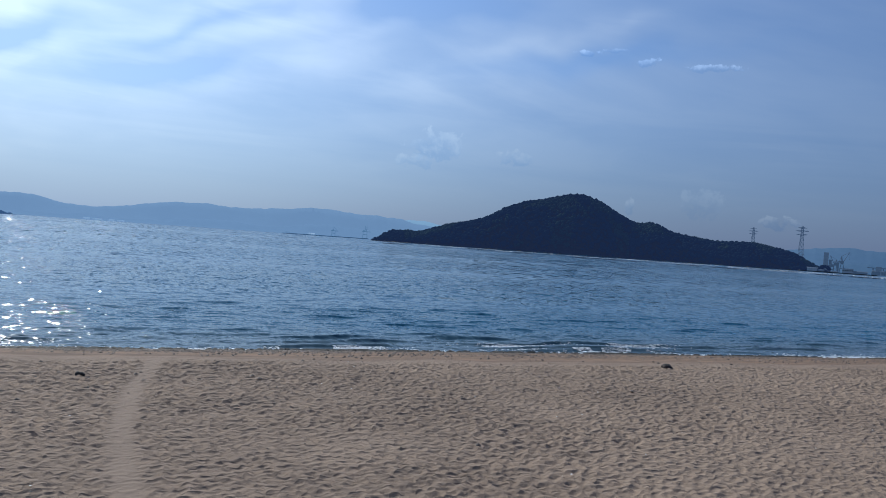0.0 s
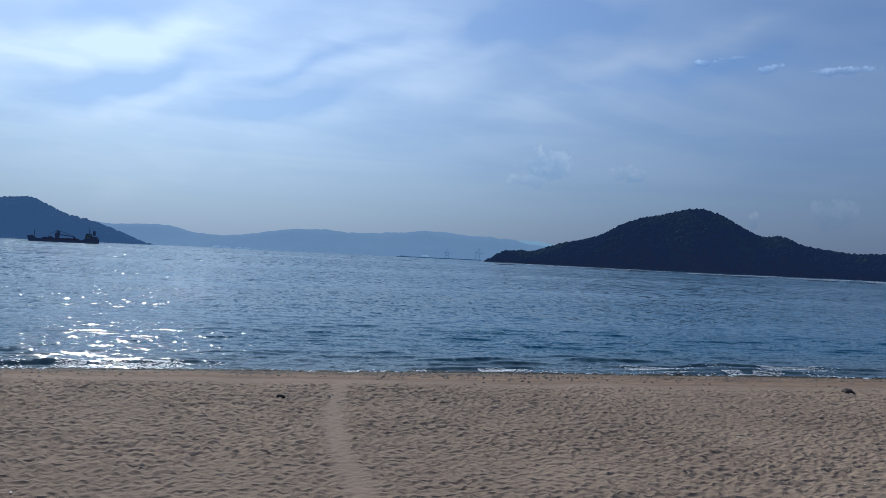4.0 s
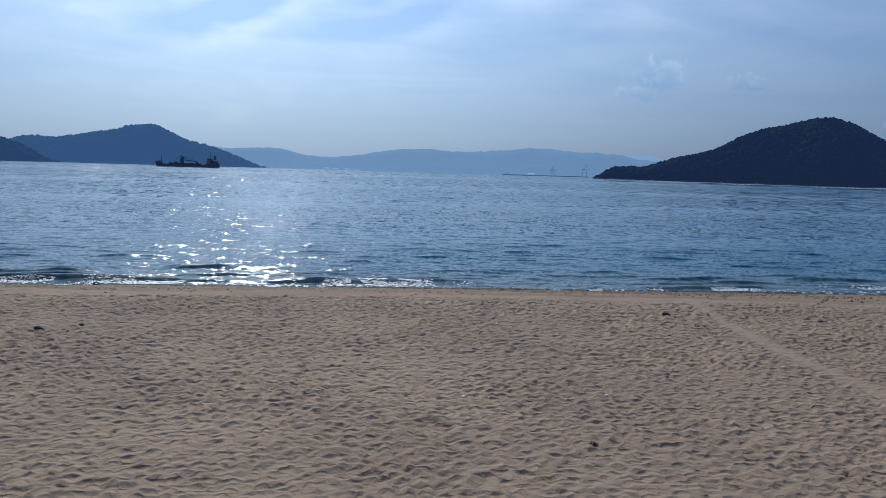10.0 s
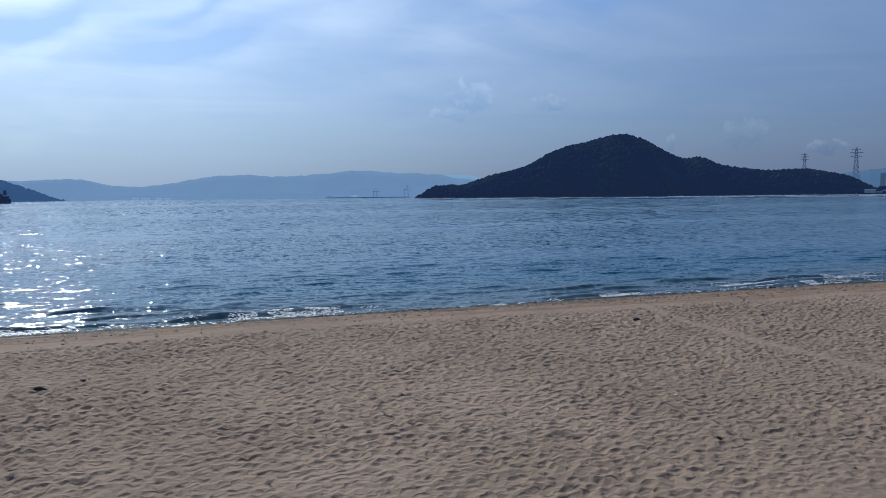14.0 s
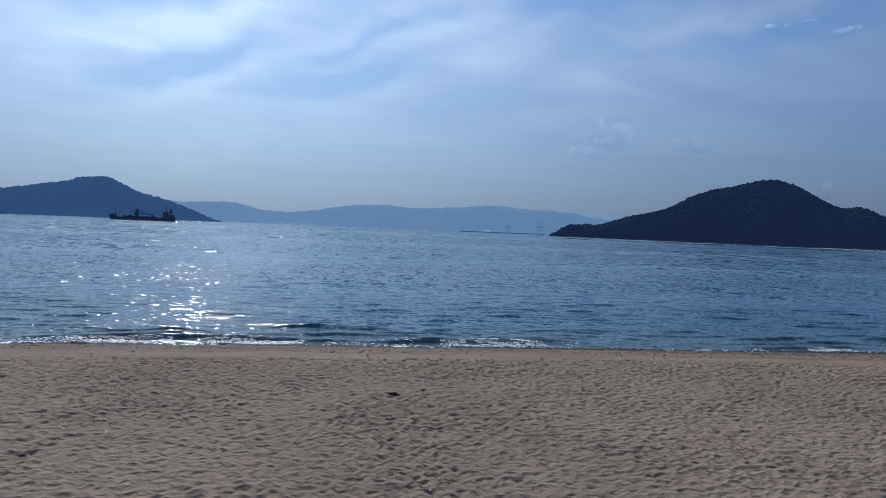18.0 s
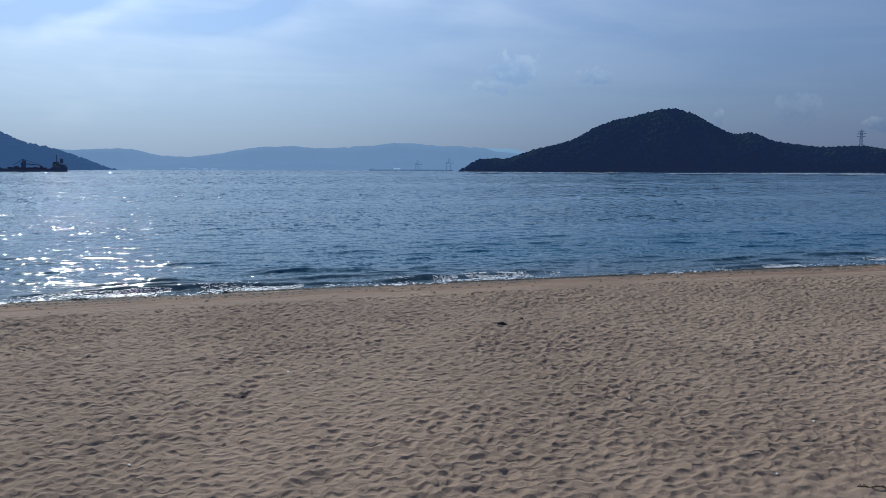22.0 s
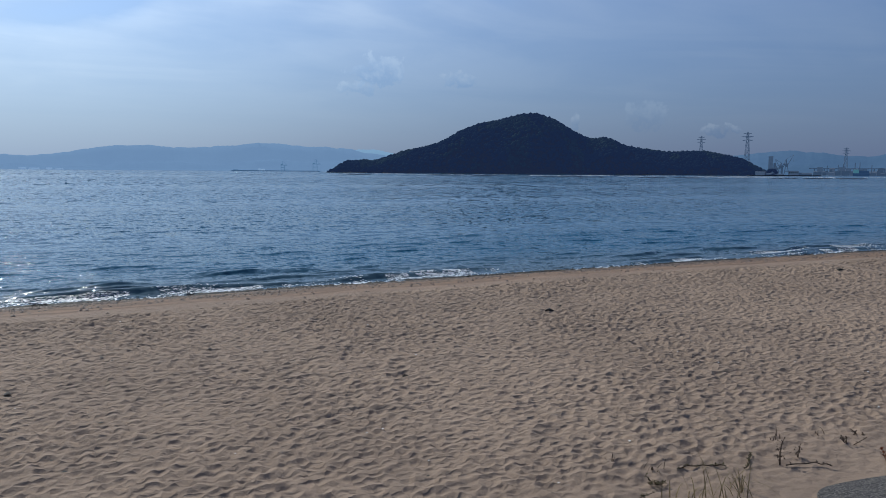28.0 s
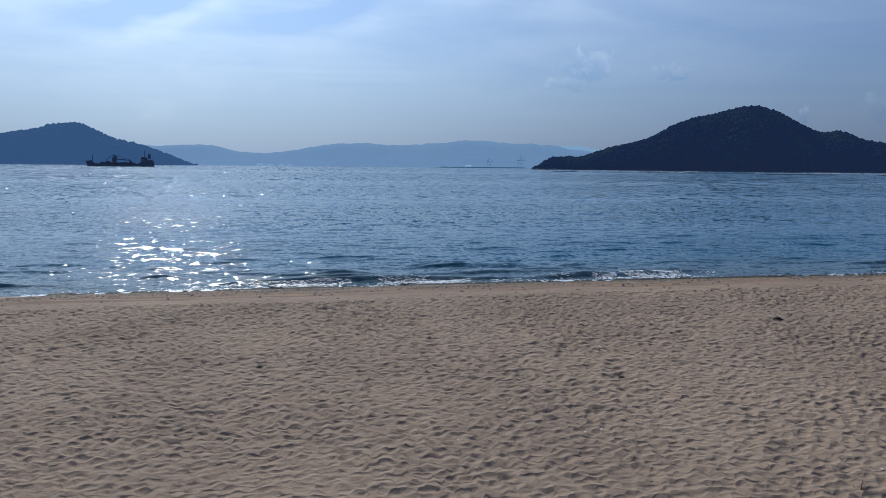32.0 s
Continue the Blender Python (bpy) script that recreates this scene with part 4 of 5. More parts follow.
# ---- ships, rafts and shore works ----
def cargo_ship():
    root = thing("cargo_ship", pose(*bearing(-11.3, 1250), 0, 0, 11.3), "dark gravel carrier with a deck crane lying at anchor", "ship")
    bm = bmesh.new()
    rows = []
    for x, half, top in ((-49, 0.4, 8.6), (-46, 3.6, 8.2), (-40, 6.4, 7.4), (-36, 7.2, 4.6), (0, 7.6, 4.0), (24, 7.6, 4.2), (28, 7.4, 6.4), (44, 6.4, 6.6), (48, 4.6, 6.8)):
        rake = 2.6 if x < -45 else (0.8 if x < -39 else 0)
        rows.append([bm.verts.new((x + rake, -half * 0.6, -1.5)), bm.verts.new((x, -half, top)), bm.verts.new((x, half, top)), bm.verts.new((x + rake, half * 0.6, -1.5))])
    for a, b in zip(rows, rows[1:]):
        for k in range(4):
            bm.faces.new((a[k], a[(k + 1) % 4], b[(k + 1) % 4], b[k]))
    bm.faces.new(rows[0])
    bm.faces.new(rows[-1][::-1])
    part("hull", bm, SHIP_DARK, root)
    part("hold_coaming", box((50, 11, 2.2), (-4, 0, 3.9), 0.97, 0.2), SHIP_RED, root, "rust-red hold coaming")
    bm = box((11, 11, 5.0), (34, 0, 6.4), 0.98, 0.2)
    box((8.5, 10, 3.0), (33.5, 0, 11.4), 0.97, 0.15, bm)
    house = part("deckhouse", bm, SHIP_GREY, root, "grey deckhouse")
    for z, w in ((12.3, 6.5), (8.2, 8.0)):
        part("window", box((0.2, w, 0.9), (28.4 if z < 10 else 29.2, 0, z)), GLASS_DARK, house)
    part("bridge_wing", box((3.0, 15, 0.4), (31, 0, 14.2)), SHIP_GREY, root)
    part("funnel", box((4.2, 4.2, 7.0), (41, 0, 12.2), 0.85, 0.3), SHIP_DARK, root, "black funnel")
    part("engine_casing", box((8, 8, 4.0), (42, 0, 6.6), 0.9, 0.2), SHIP_DARK, root)
    part("mast", beam((34.5, 0, 14.2), (34.5, 0, 25.5), 0.55, 0.3, 6), SHIP_DARK, root)
    part("mast_arm", beam((34.5, -4, 20.5), (34.5, 4, 20.5), 0.3), SHIP_DARK, root)
    part("foremast", beam((-39.5, 0, 6.5), (-39.5, 0, 18.0), 0.5, 0.25, 6), SHIP_DARK, root)
    part("windlass", box((4, 5, 1.8), (-42.5, 0, 7.4), 0.8, 0.2), SHIP_DARK, root)
    crane = part("deck_crane", box((7.5, 7, 4.5), (-9, 0, 9.0), 0.85, 0.3), SHIP_DARK, root, "dark revolving grab crane")
    part("crane_pedestal", beam((-9, 0, 5.5), (-9, 0, 9.4), 3.0, 2.8, 10), SHIP_DARK, root)
    part("cab", box((3.5, 4, 3.0), (-7.0, 0, 13.4), 0.9, 0.2), SHIP_DARK, crane)
    part("a_frame", beam((-10, 0, 13), (-9, 0, 18.2), 0.7, 0.8), SHIP_DARK, crane)
    part("boom", beam((-5, 0, 11.4), (14, 0, 9.2), 0.8, 0.5), SHIP_DARK, crane)
    part("back_stay", beam((-10, 0, 17.8), (-22, 0, 9.0), 0.35, 0.3), SHIP_DARK, crane)
    part("hoist_rope", beam((-9, 0, 18.0), (14, 0, 9.6), 0.22, 0.2), SHIP_DARK, crane)
    for x in (28.5, 46.5):
        part("rail", beam((x, -6.5, 8.0), (x, 6.5, 8.0), 0.18, 0.18), SHIP_DARK, root)
    part("stern_post", beam((47, 0, 6.6), (47.5, 0, 11.5), 0.3, 0.2, 5), SHIP_DARK, root)
    part("lifeboat", box((5.5, 2.2, 1.6), (38.5, -5.2, 9.0), 0.8, 0.4), SHIP_GREY, root)
    part("grab_bucket", box((4.5, 4, 2.6), (14, 0, 6.0), 0.7, 0.6), SHIP_DARK, crane)
    for x, h in ((-26, 1.4), (-18, 2.8), (6, 1.2)):
        part("cargo_heap", box((9, 8, h), (x, 0, 5.6), 0.45, 0.3), SHIP_DARK, root, "heap of dark cargo")


cargo_ship()


def fishing_boat():
    root = thing("fishing_boat", pose(*bearing(-24.3, 1500), 0, 0, 24.3), "small dark fishing boat far off on the water", "boat")
    bm = box((18, 4.4, 2.6), (0, 0, -0.6), 1.08, 0.2)
    part("hull", bm, SHIP_DARK, root)
    part("wheelhouse", box((5, 3, 2.6), (2.5, 0, 2.0), 0.9, 0.15), SHIP_GREY, root)
    part("mast", beam((-3, 0, 2.0), (-3, 0, 6.0), 0.2, 0.12, 6), SHIP_DARK, root)


fishing_boat()


def raft_thing():
    """A floating bamboo raft for shellfish: long poles over cross poles, with floats."""
    root = thing("oyster_raft", pose(0, 0, 0), "dark weathered floating oyster raft of poles", "raft", "oyster rafts off the island")
    for k in range(6):
        part("long_pole", beam((-11, -5 + 2 * k, 0.42), (11, -5 + 2 * k, 0.42), 0.13, 0.11, 5), RAFT_WOOD, root)
    for k in range(7):
        part("cross_pole", beam((-9.6 + 3.2 * k, -5.6, 0.60), (-9.6 + 3.2 * k, 5.6, 0.60), 0.11, 0.1, 5), RAFT_WOOD, root)
    for k in range(4):
        part("float", beam((-8 + 5.3 * k, -4.5, 0.1), (-8 + 5.3 * k, 4.5, 0.1), 0.42, 0.42, 7), RAFT_WOOD, root)
    return root


def rafts():
    first = raft_thing()
    rows = ((21.3, 760, 1, 0), (27.6, 880, 2, 0), (31.0, 720, 1, 2), (34.1, 960, 3, 3), (36.3, 620, 2, 2), (37.6, 690, 1, 0),
            (41.0, 1020, 2, 1), (43.4, 640, 2, 3), (47.9, 840, 2, 1), (52.5, 700, 3, 1))
    k = 0
    for az, dist, count, step in rows:
        for j in range(count):
            x, y, z = bearing(az, dist)
            a = radians(38)
            m = pose(x + j * 26 * math.cos(a) + step * 0.7 * j, y - j * 26 * math.sin(a) + random.uniform(-2, 2), z, 0, 0, -38 + random.uniform(-4, 4))
            if k == 0:
                first.matrix_world = m
            else:
                copy_thing(first, m)
            k += 1


rafts()


def pale_lines():
    """Added lumps standing in for pale lines on the water before island and strait."""
    rng = np.random.default_rng(101)
    pts = []
    for az0, az1, dist in ((19.5, 31.0, 1120), (24.0, 57.5, 980), (29.0, 44.0, 860), (38.0, 60.0, 1060), (46.0, 56.0, 800)):
        n = int(radians(az1 - az0) * dist / 1.15)
        az = np.linspace(az0, az1, n) + rng.normal(0, 0.02, n)
        d = dist + 30 * value_noise(az, az * 0, 3.0, 102) + rng.normal(0, 2.0, n)
        keep = value_noise(az, az * 0 + dist, 1.1, 103) > -0.22
        a, d = np.radians(az[keep]), d[keep]
        pts.append(np.stack([np.sin(a) * d - 4.0, np.cos(a) * d, np.full(len(d), SEA_Z - 0.05)], -1))
    pts = np.concatenate(pts)
    flakes("floats", pts, rng.uniform(0.40, 0.62, len(pts)), PALE_LUMP, "long lines of small pale lumps on the water off the island", "floats", 1.3, 1.25, 104)


pale_lines()


def pylon(az, dist, base, high, label="tall grey lattice power pylon", scale=1.0, mat=STEEL_FAR):
    root = thing("power_pylon", pose(*bearing(az, dist, base), 0, 0, -az + 12), label, "pylon", "power line across the bay")
    w0, w1 = high * 0.075, high * 0.018
    t = high * 0.0062 * scale
    for sx in (-1, 1):
        for sy in (-1, 1):
            part("leg", beam((sx * w0, sy * w0, 0), (sx * w1, sy * w1, high * 0.97), t, t * 0.7), mat, root)
    bm = bmesh.new()
    for k in range(9):
        a, b = k / 9, (k + 1) / 9
        wa, wb = w0 + (w1 - w0) * a, w0 + (w1 - w0) * b
        for sy in (-1, 1):
            beam((-wa, sy * wa, a * high), (wb, sy * wb, b * high), t * 0.5, bm=bm)
            beam((wa, sy * wa, a * high), (-wb, sy * wb, b * high), t * 0.5, bm=bm)
            beam((-wb, sy * wb, b * high), (wb, sy * wb, b * high), t * 0.5, bm=bm)
    part("bracing", bm, mat, root)
    for f, half in ((0.80, 0.125), (0.885, 0.145), (0.96, 0.10)):
        bm = bmesh.new()
        for s in (-1, 1):
            beam((0, 0, f * high + t * 2), (s * half * high, 0, f * high), t * 1.3, t * 0.5, bm=bm)
            beam((0, 0, f * high - t * 3), (s * half * high, 0, f * high), t * 0.9, t * 0.5, bm=bm)
        part("cross_arm", bm, mat, root)
    return root


pylon(46.98, 2250, 20, 89)
pylon(50.1, 2350, 4, 120)
pylon(56.35, 2900, 0, 94, "hazy grey lattice power pylon far off", 1.1)


def gantry_crane(az, dist, high, boom_up):
    """A faint container crane on the far quay: four legs, a bridge beam and a mast, its boom level or raised."""
    root = thing("gantry_crane", pose(*bearing(az, dist, 0), 0, 0, -az), "faint hazy gantry crane on the far shore", "crane", "far gantry cranes")
    w = high * 0.17
    for sx in (-1, 1):
        for sy in (-1, 1):
            part("leg", beam((sx * w, sy * w, 0), (sx * w * 0.9, sy * w, high * 0.56), 1.5, 1.3), FAINT, root)
    part("portal_beam", box((w * 2.2, 5, 3.0), (0, 0, high * 0.30)), FAINT, root)
    part("bridge_beam", box((w * 4.2, 5, 3.6), (w * 0.6, 0, high * 0.54)), FAINT, root)
    part("machine_house", box((10, 7, 6), (-w * 0.6, 0, high * 0.58), 0.95, 0.3), FAINT, root)
    part("mast", beam((0, 0, high * 0.56), (0, 0, high), 1.7, 0.9), FAINT, root)
    if boom_up:
        part("boom", beam((w * 0.5, 0, high * 0.56), (w * 0.9, 0, high * 1.0), 1.4, 0.9), FAINT, root)
    part("tie", beam((0, 0, high * 0.98), (w * 2.4, 0, high * 0.58), 0.6, 0.5), FAINT, root)


gantry_crane(15.75, 4250, 56, False)
gantry_crane(18.15, 4250, 70, True)


def block(name, az, dist, size, mat, label, category, roof=None, windows=0, z=-0.7, turn=0.0, group=""):
    """A plain industrial or harbour building with a roof and a row of windows on its seaward side."""
    root = thing(name, pose(*bearing(az, dist, z), 0, 0, -az + turn), label, category, group)
    part("wall", box(size, (0, 0, 0), 1.0, 0.1), mat, root)
    if roof:
        bm = bmesh.new()
        w, d, h = size[0] / 2 + 0.5, size[1] / 2 + 0.5, size[2]
        vs = [bm.verts.new(p) for p in ((-w, -d, h), (w, -d, h), (w, d, h), (-w, d, h), (-w, 0, h + size[2] * 0.25), (w, 0, h + size[2] * 0.25))]
        for f in ((0, 1, 5, 4), (3, 4, 5, 2), (0, 4, 3), (1, 2, 5), (0, 3, 2, 1)):
            bm.faces.new([vs[k] for k in f])
        part("roof", bm, roof, root)
    for k in range(windows):
        x = -size[0] / 2 + size[0] * (k + 0.5) / windows
        part("window", box((size[0] / windows * 0.5, 0.3, size[2] * 0.22), (x, -size[1] / 2 - 0.1, size[2] * 0.5)), GLASS_DARK, root)
    return root


def harbour_crane(az, dist, high, lean):
    root = thing("harbour_crane", pose(*bearing(az, dist, 1.0), 0, 0, -az), "grey slewing harbour crane with a raised jib", "crane", "shipyard cranes")
    for sx in (-1, 1):
        for sy in (-1, 1):
            part("leg", beam((sx * 5.0, sy * 4.5, 0), (sx * 2.2, sy * 2, high * 0.45), 1.0, 0.9), WORKS, root)
    part("portal_beam", box((10, 8, 1.6), (0, 0, high * 0.18)), WORKS, root)
    part("turntable", beam((0, 0, high * 0.44), (0, 0, high * 0.5), 3.2, 3.2, 12), WORKS, root)
    part("cab", box((9, 6, 5.5), (-1.0 * lean, 0, high * 0.5), 0.9, 0.3), WORKS, root)
    part("tower", beam((0, 0, high * 0.55), (-2.0 * lean, 0, high * 0.86), 1.6, 1.1), WORKS, root)
    for off in (-1.1, 1.1):
        part("jib_chord", beam((lean * 2.5, off, high * 0.56), (lean * high * 0.34, off * 0.3, high * 1.12), 0.75, 0.45), WORKS, root)
    part("tie", beam((-2.0 * lean, 0, high * 0.86), (lean * high * 0.33, 0, high * 1.1), 0.35), WORKS, root)
    part("back_tie", beam((-2.0 * lean, 0, high * 0.86), (-6.0 * lean, 0, high * 0.57), 0.45), WORKS, root)
    part("counterweight", box((4.5, 4.5, 4), (-6.0 * lean, 0, high * 0.53), 0.95, 0.3), WORKS, root)
    part("hook_rope", beam((lean * high * 0.34, 0, high * 1.1), (lean * high * 0.34, 0, high * 0.7), 0.2), WORKS, root)


def tree_clump(name, az, dist, wide, deep, high, count, label, seed):
    """A few trees standing close together far off, each crown a lump of its own on a short trunk."""
    rng = np.random.default_rng(seed)
    root = thing(name, pose(*bearing(az, dist), 0, 0, -az), label, "trees")
    x, y = rng.uniform(-wide / 2, wide / 2, count), rng.uniform(-deep / 2, deep / 2, count)
    top = high * (0.45 + 0.55 * np.sqrt(np.clip(1 - (2 * x / wide) ** 2, 0, 1))) * rng.uniform(0.8, 1.0, count)
    r = rng.uniform(1.3, 2.8, count)
    crowns("crowns", np.stack([x, y, np.maximum(top - r, r * 0.4)], -1), r, FOREST, root, "dark tree crowns", 2, seed)
    bm = bmesh.new()
    for k in range(0, count, 3):
        beam((x[k], y[k], -0.5), (x[k], y[k], max(top[k] - r[k], 1.0)), 0.3, 0.2, 5, bm)
    part("trunks", bm, SOIL, root)["kind"] = "stuff"


tree_clump("tree_clump", 51.75, 1550, 19, 10, 14.5, 60, "dark clump of trees beside the harbour shed", 111)
tree_clump("tree_clump", 50.2, 1535, 24, 10, 9.0, 70, "low dark trees on the harbour shore", 112)


def ridge_tree(az, dist, base, high, seed):
    """A taller tree standing out of the wood on the ridge."""
    rng = np.random.default_rng(seed)
    root = thing("ridge_tree", pose(*bearing(az, dist, base), 0, 0, -az), "tall dark tree standing out above the wooded ridge", "tree", "tall trees on the headland")
    part("trunk", beam((0, 0, -2), (0.3, 0, high * 0.75), 0.45, 0.25, 6), BARE_SOIL, root)
    p = np.stack([rng.normal(0, 1.8, 12), rng.normal(0, 1.5, 12), high * rng.uniform(0.62, 1.0, 12)], -1)
    crowns("crown", p, rng.uniform(0.8, 1.5, 12), DARK_WOOD, root, "wide dark crown", 2, seed)


for n_az, n_base, n_high in ((64.98, 27, 11), (68.24, 27, 10.5), (66.6, 28, 8), (63.0, 29, 6.5), (69.4, 25, 9)):
    ridge_tree(n_az, 1262, n_base, n_high, int(n_az * 10))
block("shed", 51.0, 1530, (17, 12, 6.5), WORKS_PALE, "low pale harbour shed beside trees", "building", WORKS, 0)
block("shed", 51.55, 1535, (9, 9, 4), WORKS, "small grey harbour shed", "building", WORKS, 0)
block("shed", 52.3, 1540, (12, 8, 3.2), WORKS_PALE, "small pale harbour shed on the quay", "building", WORKS, 0)
block("office", 53.15, 1560, (18, 12, 10), WORKS_PALE, "pale concrete harbour office with windows", "building", None, 5)
block("office", 53.55, 1570, (9, 12, 6.5), WORKS, "grey annex of the harbour office", "building", None, 0)
block("shed", 54.0, 1560, (17, 10, 5.0), WORKS, "grey harbour shed on the quay", "building", WORKS, 0)
block("silo_tower", 51.68, 2300, (12, 13, 53), WORKS_PALE, "tall pale grey plant tower", "tower")
block("silo_tower", 51.95, 2300, (7, 9, 34), WORKS, "slim grey plant tower", "tower")
block("silo_tower", 52.42, 2300, (5, 5, 28), WORKS, "slim grey plant stack", "tower")
harbour_crane(52.30, 2000, 34, -1)
harbour_crane(52.70, 2000, 44, 1)
harbour_crane(52.10, 2120, 26, 1)


def ferry():
    root = thing("car_ferry", pose(*bearing(57.28, 1900), 0, 0, -57.28), "teal and dark blue ship moored across the strait", "ship")
    part("hull", box((32, 12, 7.5), (0, 0, -1), 1.04, 0.6), WORKS_BLUE, root, "dark blue hull")
    part("upper_deck", box((20, 11, 5.5), (5.5, 0, 6.5), 0.97, 0.4), WORKS_BLUE, root)
    part("superstructure", box((11, 11, 9), (-10, 0, 5.5), 0.94, 0.4), GREEN_TANK, root, "bright teal superstructure")
    part("wheelhouse", box((5, 9, 3), (-9, 0, 14.2), 0.9, 0.3), WORKS_PALE, root)
    part("funnel", box((3.2, 3.2, 5), (9, 0, 12), 0.85, 0.3), WORKS, root)
    for x, h in ((-9, 6.5), (13, 4.5)):
        part("mast", beam((x, 0, 12), (x, 0, 12 + h), 0.35, 0.2, 6), WORKS, root)


ferry()
for n_az, n_size in ((54.7, (26, 12, 6)), (55.15, (24, 14, 9)), (55.55, (14, 12, 18)), (55.9, (30, 12, 8)), (56.3, (12, 10, 13)), (58.0, (24, 14, 10)), (58.4, (16, 12, 14)), (58.8, (22, 12, 8)), (59.2, (18, 12, 6))):
    block("factory", n_az, 2500, n_size, WORKS, "hazy grey factory building on the far shore", "building", WORKS, 0)


n_rng = random.Random(77)
for n_k in range(22):
    n_az = 54.5 + 4.6 * (n_k + n_rng.random()) / 22
    n_high = n_rng.choice((7, 9, 12, 15, 22)) * n_rng.uniform(0.8, 1.1)
    block("factory", n_az, 2440 + 40 * n_rng.random(), (n_rng.uniform(6, 22), 10, n_high), n_rng.choice((WORKS, WORKS, WORKS_PALE)), "small hazy factory building on the far shore", "building", WORKS if n_high < 12 else None, 0)
for n_k in range(7):
    n_az = 54.8 + 4.0 * (n_k + n_rng.random()) / 7
    n_root = thing("chimney", pose(*bearing(n_az, 2480, 0)), "slim hazy factory chimney on the far shore", "chimney", "far chimneys")
    part("shaft", beam((0, 0, 0), (0, 0, n_rng.uniform(26, 40)), 1.6, 1.0, 8), WORKS, n_root)


def quay(name, az0, az1, d0, d1, high, mat, label, wide=12):
    a, b = Vector(bearing(az0, d0)), Vector(bearing(az1, d1))
    mid, run = (a + b) / 2, b - a
    ob = part(name, box((run.length, wide, high + 1), (0, 0, -1), 1.0, 0.15), mat)
    ob.matrix_world = pose(mid.x, mid.y, -0.7, 0, 0, math.degrees(math.atan2(run.y, run.x)))
    tagged(ob, label, "quay", kind="structure")


quay("quay_harbour", 50.2, 54.8, 1500, 1540, 1.6, QUAY_DARK, "dark stone harbour quay")
quay("quay_headland", 60.6, 74.0, 1165, 1120, 2.2, QUAY_DARK, "dark grey quay below the headland")
quay("beach_headland", 58.9, 61.2, 1195, 1180, 0.35, CONCRETE, "pale strip of beach below the headland", 20)
quay("breakwater_far", 12.0, 18.5, 3000, 3000, 3.0, FAINT_DARK, "dark low breakwater far across the bay")
quay("beach_island", 19.6, 22.0, 1520, 1515, 0.9, CONCRETE, "pale beach at the tip of the island", 12)


def bridge():
    root = thing("viaduct", pose(*bearing(56.9, 2600, 0), 0, 0, -56.9), "long hazy road viaduct over the far shore", "bridge")
    part("deck", box((250, 10, 2.4), (0, 0, 19)), WORKS, root)
    for k in range(9):
        part("pier", box((3.0, 6, 20), (-110 + 27 * k, 0, -1)), WORKS, root)


bridge()


def work_ship():
    root = thing("crane_ship", pose(*bearing(67.45, 1150), 0, 0, -67.45), "blue and white crane ship moored at the quay", "ship")
    bm = bmesh.new()
    for sx, x in ((1, -12.5), (1, 13.5)):
        own = box((21.5, 12, 12.5), (x, 0, -1), 1.03, 0.4)
        add_to(bm, own)
    part("hull", bm, BLUE_PAINT, root, "blue steel hull")
    part("midship_deck", box((8, 10, 6), (0.5, 0, -1), 1.0, 0.3), SHIP_DARK, root)
    part("deck", box((48, 11, 1.0), (0.5, 0, 11.6), 1.0, 0.2), SHIP_WHITE, root, "white upper deck")
    part("deckhouse", box((9, 8, 5.5), (17, 0, 12.6), 0.9, 0.3), SHIP_WHITE, root, "white deckhouse")
    for k in range(3):
        part("window", box((1.6, 0.3, 1.3), (14.4 + 2.6 * k, -3.95, 15.0)), GLASS_DARK, root)
    part("tank", box((10, 7, 3.2), (-1, 0, 12.6), 0.95, 0.4), SHIP_WHITE, root)
    for x, h in ((-13, 8), (-6.5, 6.5), (19, 9), (22.5, 6)):
        part("mast", beam((x, 0, 12.0), (x, 0, 12.0 + h), 0.4, 0.2, 6), SHIP_WHITE, root)
    crane = part("crane_house", box((5, 5, 4), (-20.5, 0, 11.0), 0.9, 0.3), SHIP_GREY, root)
    part("boom", beam((-21, 0, 14), (-30, 0, 31), 0.75, 0.4), STRAW, crane, "yellowish crane boom")
    for k in range(3):
        part("rubber_fender", beam((-16 + 14 * k, -6.4, 1), (-16 + 14 * k, -6.4, 5), 0.9, 0.9, 8), SHIP_DARK, root)
    for x in (1.5, 5.5):
        part("gantry_post", beam((x, -4, 11.5), (x + 1.0, -4, 18.5), 0.35, 0.3, 5), SHIP_WHITE, root)
    part("gantry_beam", beam((-13, -4, 17.2), (14, -4, 17.8), 0.45, 0.45, 5), SHIP_WHITE, root)
    for k in range(9):
        part("rail_post", beam((-22 + 5.2 * k, -5.8, 12.3), (-22 + 5.2 * k, -5.8, 13.9), 0.16, 0.16, 4), SHIP_WHITE, root)
    part("hand_rail", beam((-23, -5.8, 13.8), (22, -5.8, 13.8), 0.14, 0.14, 4), SHIP_WHITE, root)
    for k in range(3):
        part("winch", box((2.4, 2.6, 2.0), (4.5 + 4.2 * k, -3.4, 12.5), 0.85, 0.3), SHIP_GREY, root)
    for k in range(6):
        part("porthole", box((1.0, 0.3, 1.0), (-21 + 3.3 * k, -6.3, 7.6)), GLASS_DARK, root)
    part("funnel", beam((20.5, 1.5, 12.5), (20.5, 1.5, 20.0), 1.5, 1.2, 10), BLUE_PAINT, root)
    part("white_stripe", box((19, 0.4, 1.4), (14, -6.25, 4.2)), SHIP_WHITE, root)


work_ship()


